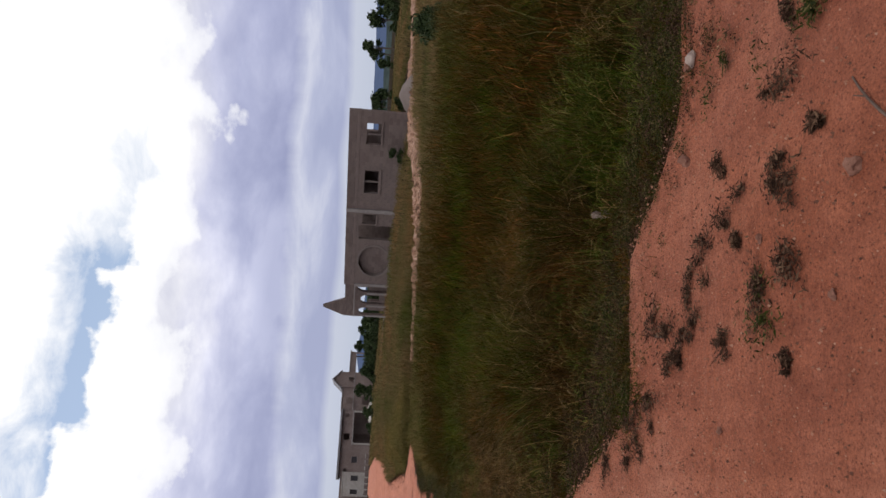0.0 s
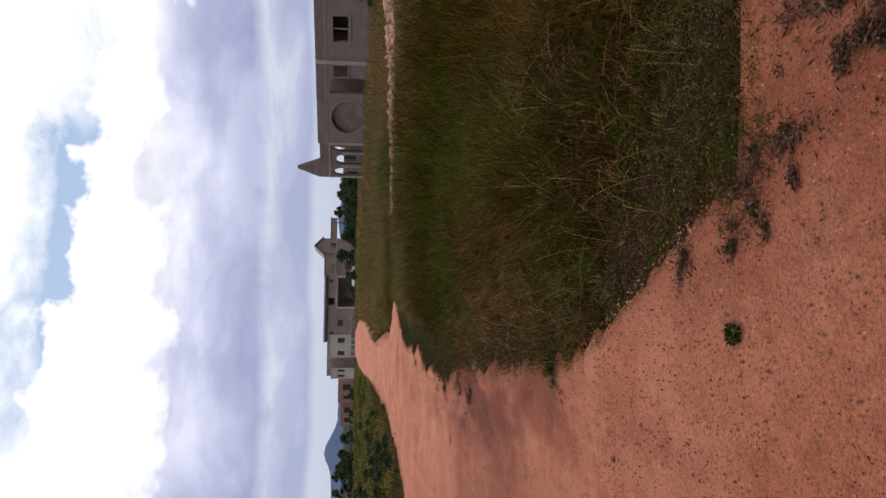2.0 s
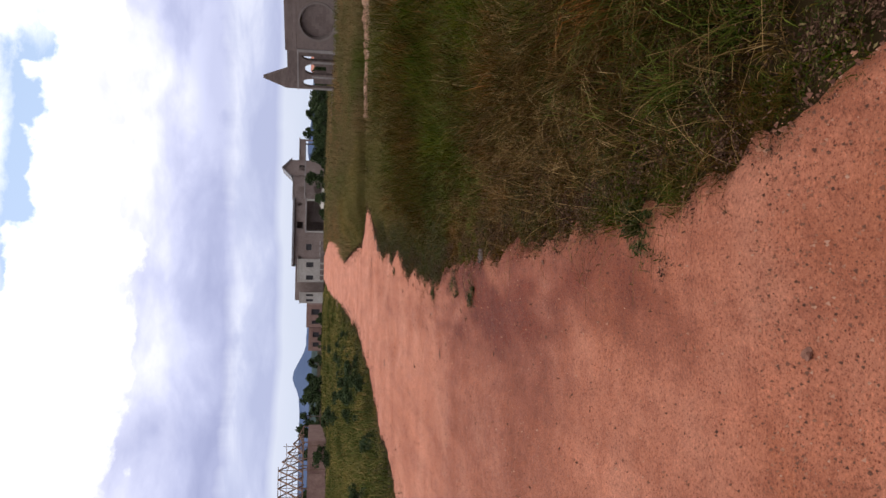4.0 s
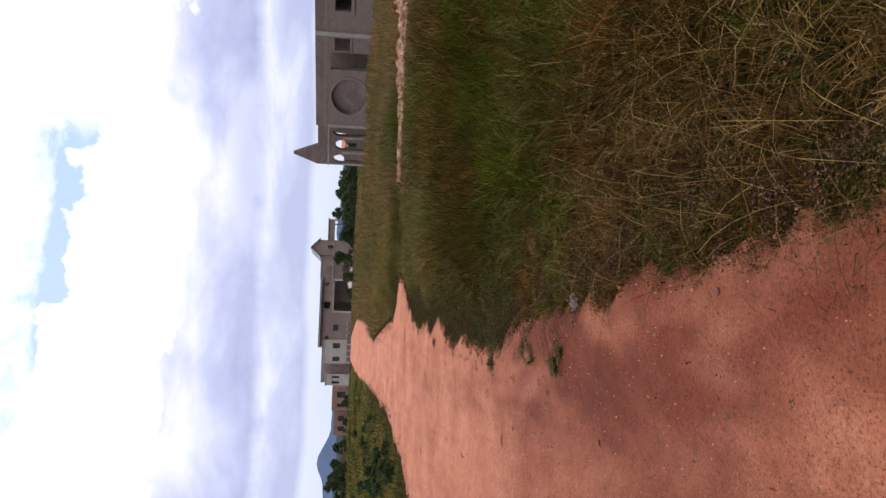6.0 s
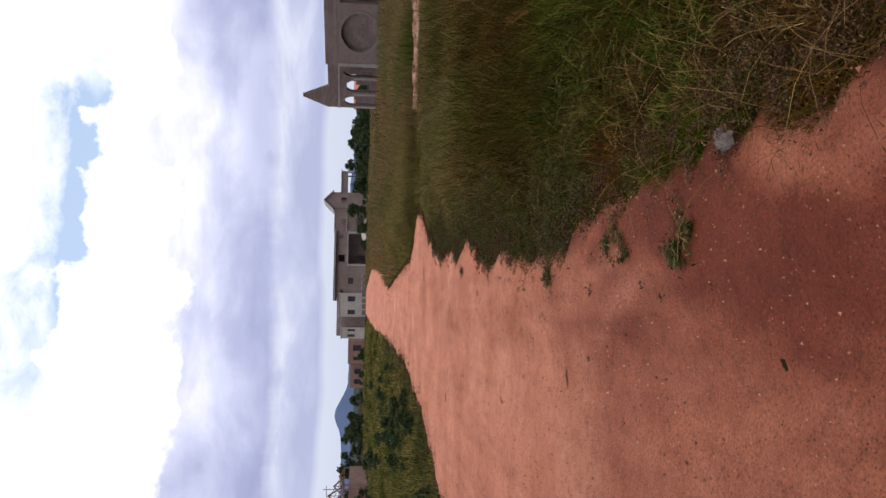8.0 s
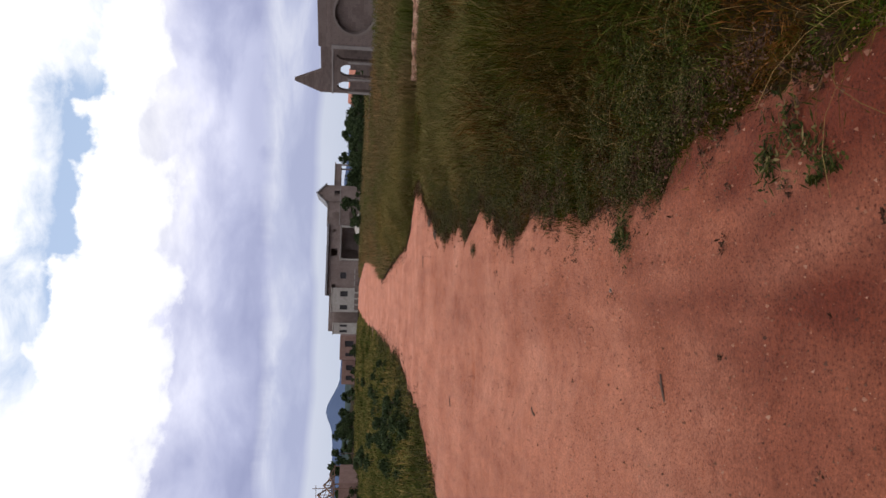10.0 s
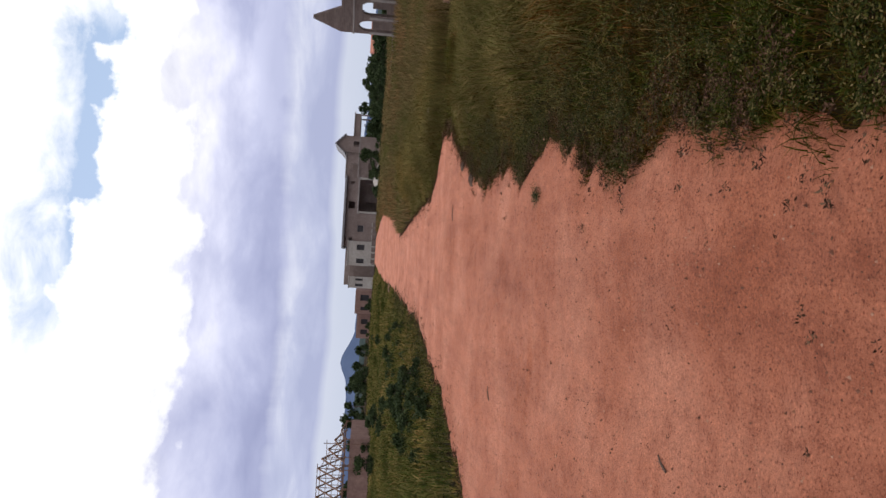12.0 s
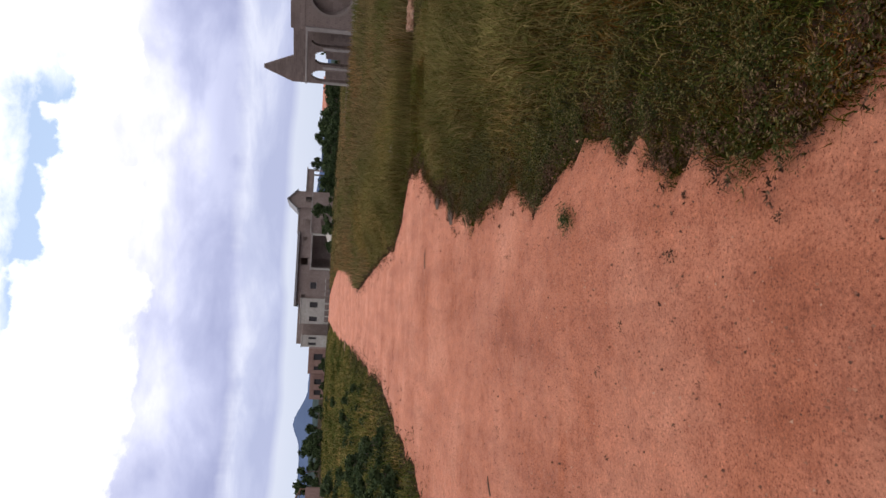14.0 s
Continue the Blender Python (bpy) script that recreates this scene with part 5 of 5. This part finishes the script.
def mat_plant(name, x, y, r, mat, seed, label, group):
    """A ragged withered mat of leaf scraps and short stems lying on the dirt."""
    g = np.random.default_rng(seed)
    c = g.normal(size=(4, 2)) * r * 0.65
    w = g.uniform(0.15, 1.6, 4) * r
    squash = np.array([1.0, 0.45])[None] if seed % 2 else np.array([0.6, 1.0])[None]
    n = 340
    k = g.integers(0, 4, n)
    p2 = c[k] + g.normal(size=(n, 2)) * w[k][:, None] * 0.6 * squash
    p = np.concatenate([p2, 0.004 + 0.03 * g.random((n, 1)) ** 2], 1)
    a = g.random(n) * 6.283
    l = 0.004 + 0.022 * g.random(n) ** 2
    u = np.stack([np.cos(a), np.sin(a), g.uniform(-0.1, 0.5, n)], 1) * l[:, None]
    v = np.stack([-np.sin(a), np.cos(a), g.uniform(-0.5, 0.5, n)], 1) * (0.0025 + 0.003 * g.random((n, 1)))
    V = np.stack([p - u, p + v, p + u, p - v], 1).reshape(-1, 3)
    i = np.arange(n)[:, None] * 4
    ob = new(name, mesh_np(name, V, np.concatenate([i + [0, 1, 2], i + [0, 2, 3]]), mat))
    ob.location = (x, y, road_top(x, y))
    return tagged(ob, label, "plant", group)


for k, (x, y, r) in enumerate(DEADS):
    if k % 9 == 4:
        mat_plant("dead_plant", x, y, r, M_WEED, 100 + k, "half-withered green plant flat on bare dirt", "withered plants")
    else:
        mat_plant("dead_plant", x, y, r * 0.78, M_DEAD, 100 + k, "withered dark brown plant flat on bare dirt", "withered plants")
for k, (x, y, r, h) in enumerate([(0.16, 3.62, 0.06, 0.07), (-0.04, 6.1, 0.14, 0.12), (-0.1, 6.0, 0.10, 0.08), (-0.48, 9.45, 0.08, 0.05), (-0.51, 10.17, 0.09, 0.06), (-0.61, 11.63, 0.10, 0.06), (-0.56, 9.59, 0.06, 0.06), (-0.39, 10.37, 0.12, 0.08), (-0.55, 11.75, 0.07, 0.04), (0.35, 18.2, 0.1, 0.06), (-0.35, 15.9, 0.1, 0.05), (0.1, 17.6, 0.12, 0.05)]):
    if h > 0.10 or k == 0:
        tuft("grass_tuft", x, y, r * 0.9, h * 0.8, M_WEED, 130, 200 + k, "small dark green grass tuft on bare dirt", "road tufts", 0.9)
    else:
        mat_plant("low_weed", x, y, r * 0.7, M_WEED, 200 + k, "low dark green weed flat on bare dirt", "road weeds")

# ---- stones, clods, sticks ----
def stone(name, x, y, sx, sy, sz, seed, mat, label, category, group):
    bm = bmesh.new()
    bmesh.ops.create_icosphere(bm, subdivisions=2, radius=1)
    for v in bm.verts:
        k = 1 + 0.75 * noise.noise(v.co * 1.1 + Vector((seed * 1.7, 0, 0))) + 0.30 * noise.noise(v.co * 2.6 + Vector((0, seed, 0)))
        v.co = Vector((v.co.x * sx * k, v.co.y * sy * k, v.co.z * sz * k))
    me = bpy.data.meshes.new(name)
    bm.to_mesh(me), bm.free()
    me.materials.append(mat)
    ob = new(name, me)
    ob.matrix_world = pose(x, y, road_top(x, y) + sz * 0.3, 0, 0, seed * 51)
    return tagged(ob, label, category, group)


for k, (x, y, a, b, c) in enumerate([(2.09, 3.88, 0.035, 0.03, 0.09), (2.54, 4.28, 0.03, 0.025, 0.10), (2.42, 2.46, 0.04, 0.03, 0.03), (-0.84, 11.87, 0.012, 0.01, 0.008), (2.2, 25.9, 0.3, 0.18, 0.16), (2.35, 28.3, 0.3, 0.15, 0.14)]):
    stone("stone", x, y, a, b, c, k + 1, M_STONE, "pale weathered stone at the grass edge", "stone", "pale stones")
for k, (x, y, a, b, c) in enumerate([(1.36, 1.42, 0.035, 0.028, 0.02), (1.30, 2.0, 0.02, 0.016, 0.012), (0.98, 1.62, 0.022, 0.018, 0.012), (1.92, 2.62, 0.05, 0.03, 0.03), (2.4, 2.5, 0.035, 0.03, 0.025), (0.43, 20.75, 0.07, 0.03, 0.03), (0.16, 19.78, 0.10, 0.035, 0.035), (0.58, 2.49, 0.02, 0.015, 0.012), (-0.49, 4.97, 0.022, 0.018, 0.015), (-0.68, 7.4, 0.012, 0.01, 0.008), (-0.22, 7.4, 0.018, 0.015, 0.01)]):
    stone("dirt_clod", x, y, a, b, c, k + 30, M_STICK if k in (5, 6) else M_CLOD, "small rough clod lying on red dirt", "clod", "clods")
for k, (x, y, l, rz) in enumerate([(-0.17, 21.64, 0.28, 4), (-1.26, 11.26, 0.12, 20), (-1.7, 13.5, 0.10, 60), (1.1, 3.05, 0.12, 75), (-2.2, 17.6, 0.16, 40), (1.55, 1.30, 0.25, 30)]):
    e = thing("stick", x, y, road_top(x, y) + 0.004, rz, "thin dry dark stick lying on the road", "stick", "sticks")
    part("stem", limb_mesh("stem", [((-l / 2, 0, 0), (0.02 * l, 0.03 * l, 0.004), 0.006, 0.005), ((0.02 * l, 0.03 * l, 0.004), (l / 2, 0, 0.002), 0.005, 0.003)], M_STICK), e)
    part("twig", limb_mesh("twig", [((0.05 * l, 0.03 * l, 0.004), (0.25 * l, 0.14 * l, 0.01), 0.003, 0.0015)], M_STICK), e)

# loose grit: far too many grains to count
n = 115000
Y = np.where(rng.random(n) < 0.5, -0.3 + 5.5 * rng.random(n), -0.5 + 24 * rng.random(n) ** 1.3)
X = np.interp(Y, YT, LT) + (np.interp(Y, YT, RT) - np.interp(Y, YT, LT)) * rng.random(n)
K = X > -4.2
X, Y = X[K], Y[K]
n = len(X)
S = 0.0024 + 0.0085 * rng.random(n) ** 4
grain = np.array([(1, 0, -0.4), (-0.5, 0.87, -0.4), (-0.5, -0.87, -0.4), (0.1, 0.1, 0.9)])
Z = np.array([road_top(x, y) for x, y in zip(X, Y)]) + 0.0005
spin = rng.random(n) * 6.283
cs, sn = np.cos(spin)[:, None], np.sin(spin)[:, None]
gr = grain[None] * (S[:, None, None] * rng.uniform(0.6, 1.4, (n, 4, 1)))
V = (np.stack([gr[..., 0] * cs - gr[..., 1] * sn, gr[..., 0] * sn + gr[..., 1] * cs, gr[..., 2]], 2) + np.stack([X, Y, Z], 1)[:, None]).reshape(-1, 3)
F4 = np.array([(0, 2, 1), (0, 1, 3), (1, 2, 3), (2, 0, 3)])
tagged(new("gravel", mesh_np("gravel", V, (F4[None] + (np.arange(n) * 4)[:, None, None]).reshape(-1, 3), M_PEBBLE)), "fine loose grit over the red dirt", "gravel", kind="stuff")

# fallen and leaning stems at the foot of the verge
X, Y, D = scatter_right(1300, 5.2, 10.2, -0.12, 0.9)
stalks(X, Y, 0.14 + 0.26 * rng.random(len(X)), "leaning_stalks", "dry broken grass stems leaning over bare dirt")

# a crumpled plastic scrap half buried at the foot of the verge
P = np.zeros((22, 13, 3))
for i in range(22):
    for j in range(13):
        u, v = i / 21 - 0.5, j / 12 - 0.5
        fold = noise.noise(Vector((u * 9, v * 5, 1.5))) + 0.6 * noise.noise(Vector((u * 21, v * 17, 4.0)))
        wide = 0.075 * (1 - 0.75 * abs(u + 0.1) ** 0.8) * (1 + 0.5 * noise.noise(Vector((u * 6, 3, 0))))
        P[i, j] = (u * 0.16 + 0.010 * fold, v * wide * 0.85 + 0.02 * math.sin(u * 9), 0.022 + 0.024 * fold - 0.06 * v * v)
scrap = new("plastic_scrap", grid_mesh("plastic_scrap", P, M_BAG))
scrap.matrix_world = pose(-0.16, 9.12, road_top(-0.16, 9.12) - 0.004, 0, 12, 62)
tagged(scrap, "crumpled greyish plastic scrap caught in dry stems", "litter")

# dark withered scraps and clods trailing off both edges of the road
n = 1500
Y = rng.uniform(9, 42, n)
left = rng.random(n) < 0.45
D = rng.exponential(0.16, n) * (0.3 + 1.4 * patch(Y, Y * 0.7, 1.7, 3.0))
X = np.where(left, np.interp(Y, YT, LT) + D * 1.4 - 0.05, np.interp(Y, YT, RT) - D + 0.05)
weeds("edge_scraps", X, Y, 0.010 + 0.03 * rng.random(n) ** 2, 0.012 + 0.03 * rng.random(n), 22, 0.016, M_DEAD, "dark withered scraps scattered along the road's edges")
n = 420
Y = 1.0 + 26 * rng.random(n) ** 1.4
X = np.interp(Y, YT, LT) + (np.interp(Y, YT, RT) - np.interp(Y, YT, LT)) * (0.15 + 0.8 * rng.random(n))
weeds("road_scraps", X, Y, 0.005 + 0.012 * rng.random(n) ** 2, 0.006 + 0.01 * rng.random(n), 8, 0.012, M_DEAD, "tiny dark leaf scraps lying on the road")

# small dark sprigs standing off both edges of the road
n = 1500
Y = 15.5 + 22 * rng.random(n) ** 1.2
left = rng.random(n) < 0.4
D = rng.exponential(0.24, n) * (0.25 + 1.5 * patch(Y, Y * 0.7, 2.3, 5.0))
X = np.where(left, np.interp(Y, YT, LT) + D * 1.3 - 0.05, np.interp(Y, YT, RT) - D + 0.05)
K = D < 0.10 + 0.011 * Y
X, Y = X[K], Y[K]
n = len(X)
tussocks("edge_sprigs", X, Y, 0.035 + 0.075 * rng.random(n) ** 1.5, 0.02 + 0.05 * rng.random(n), 16, M_BROWN, "small dark sprigs of dying grass off the road's edges", 0.006)
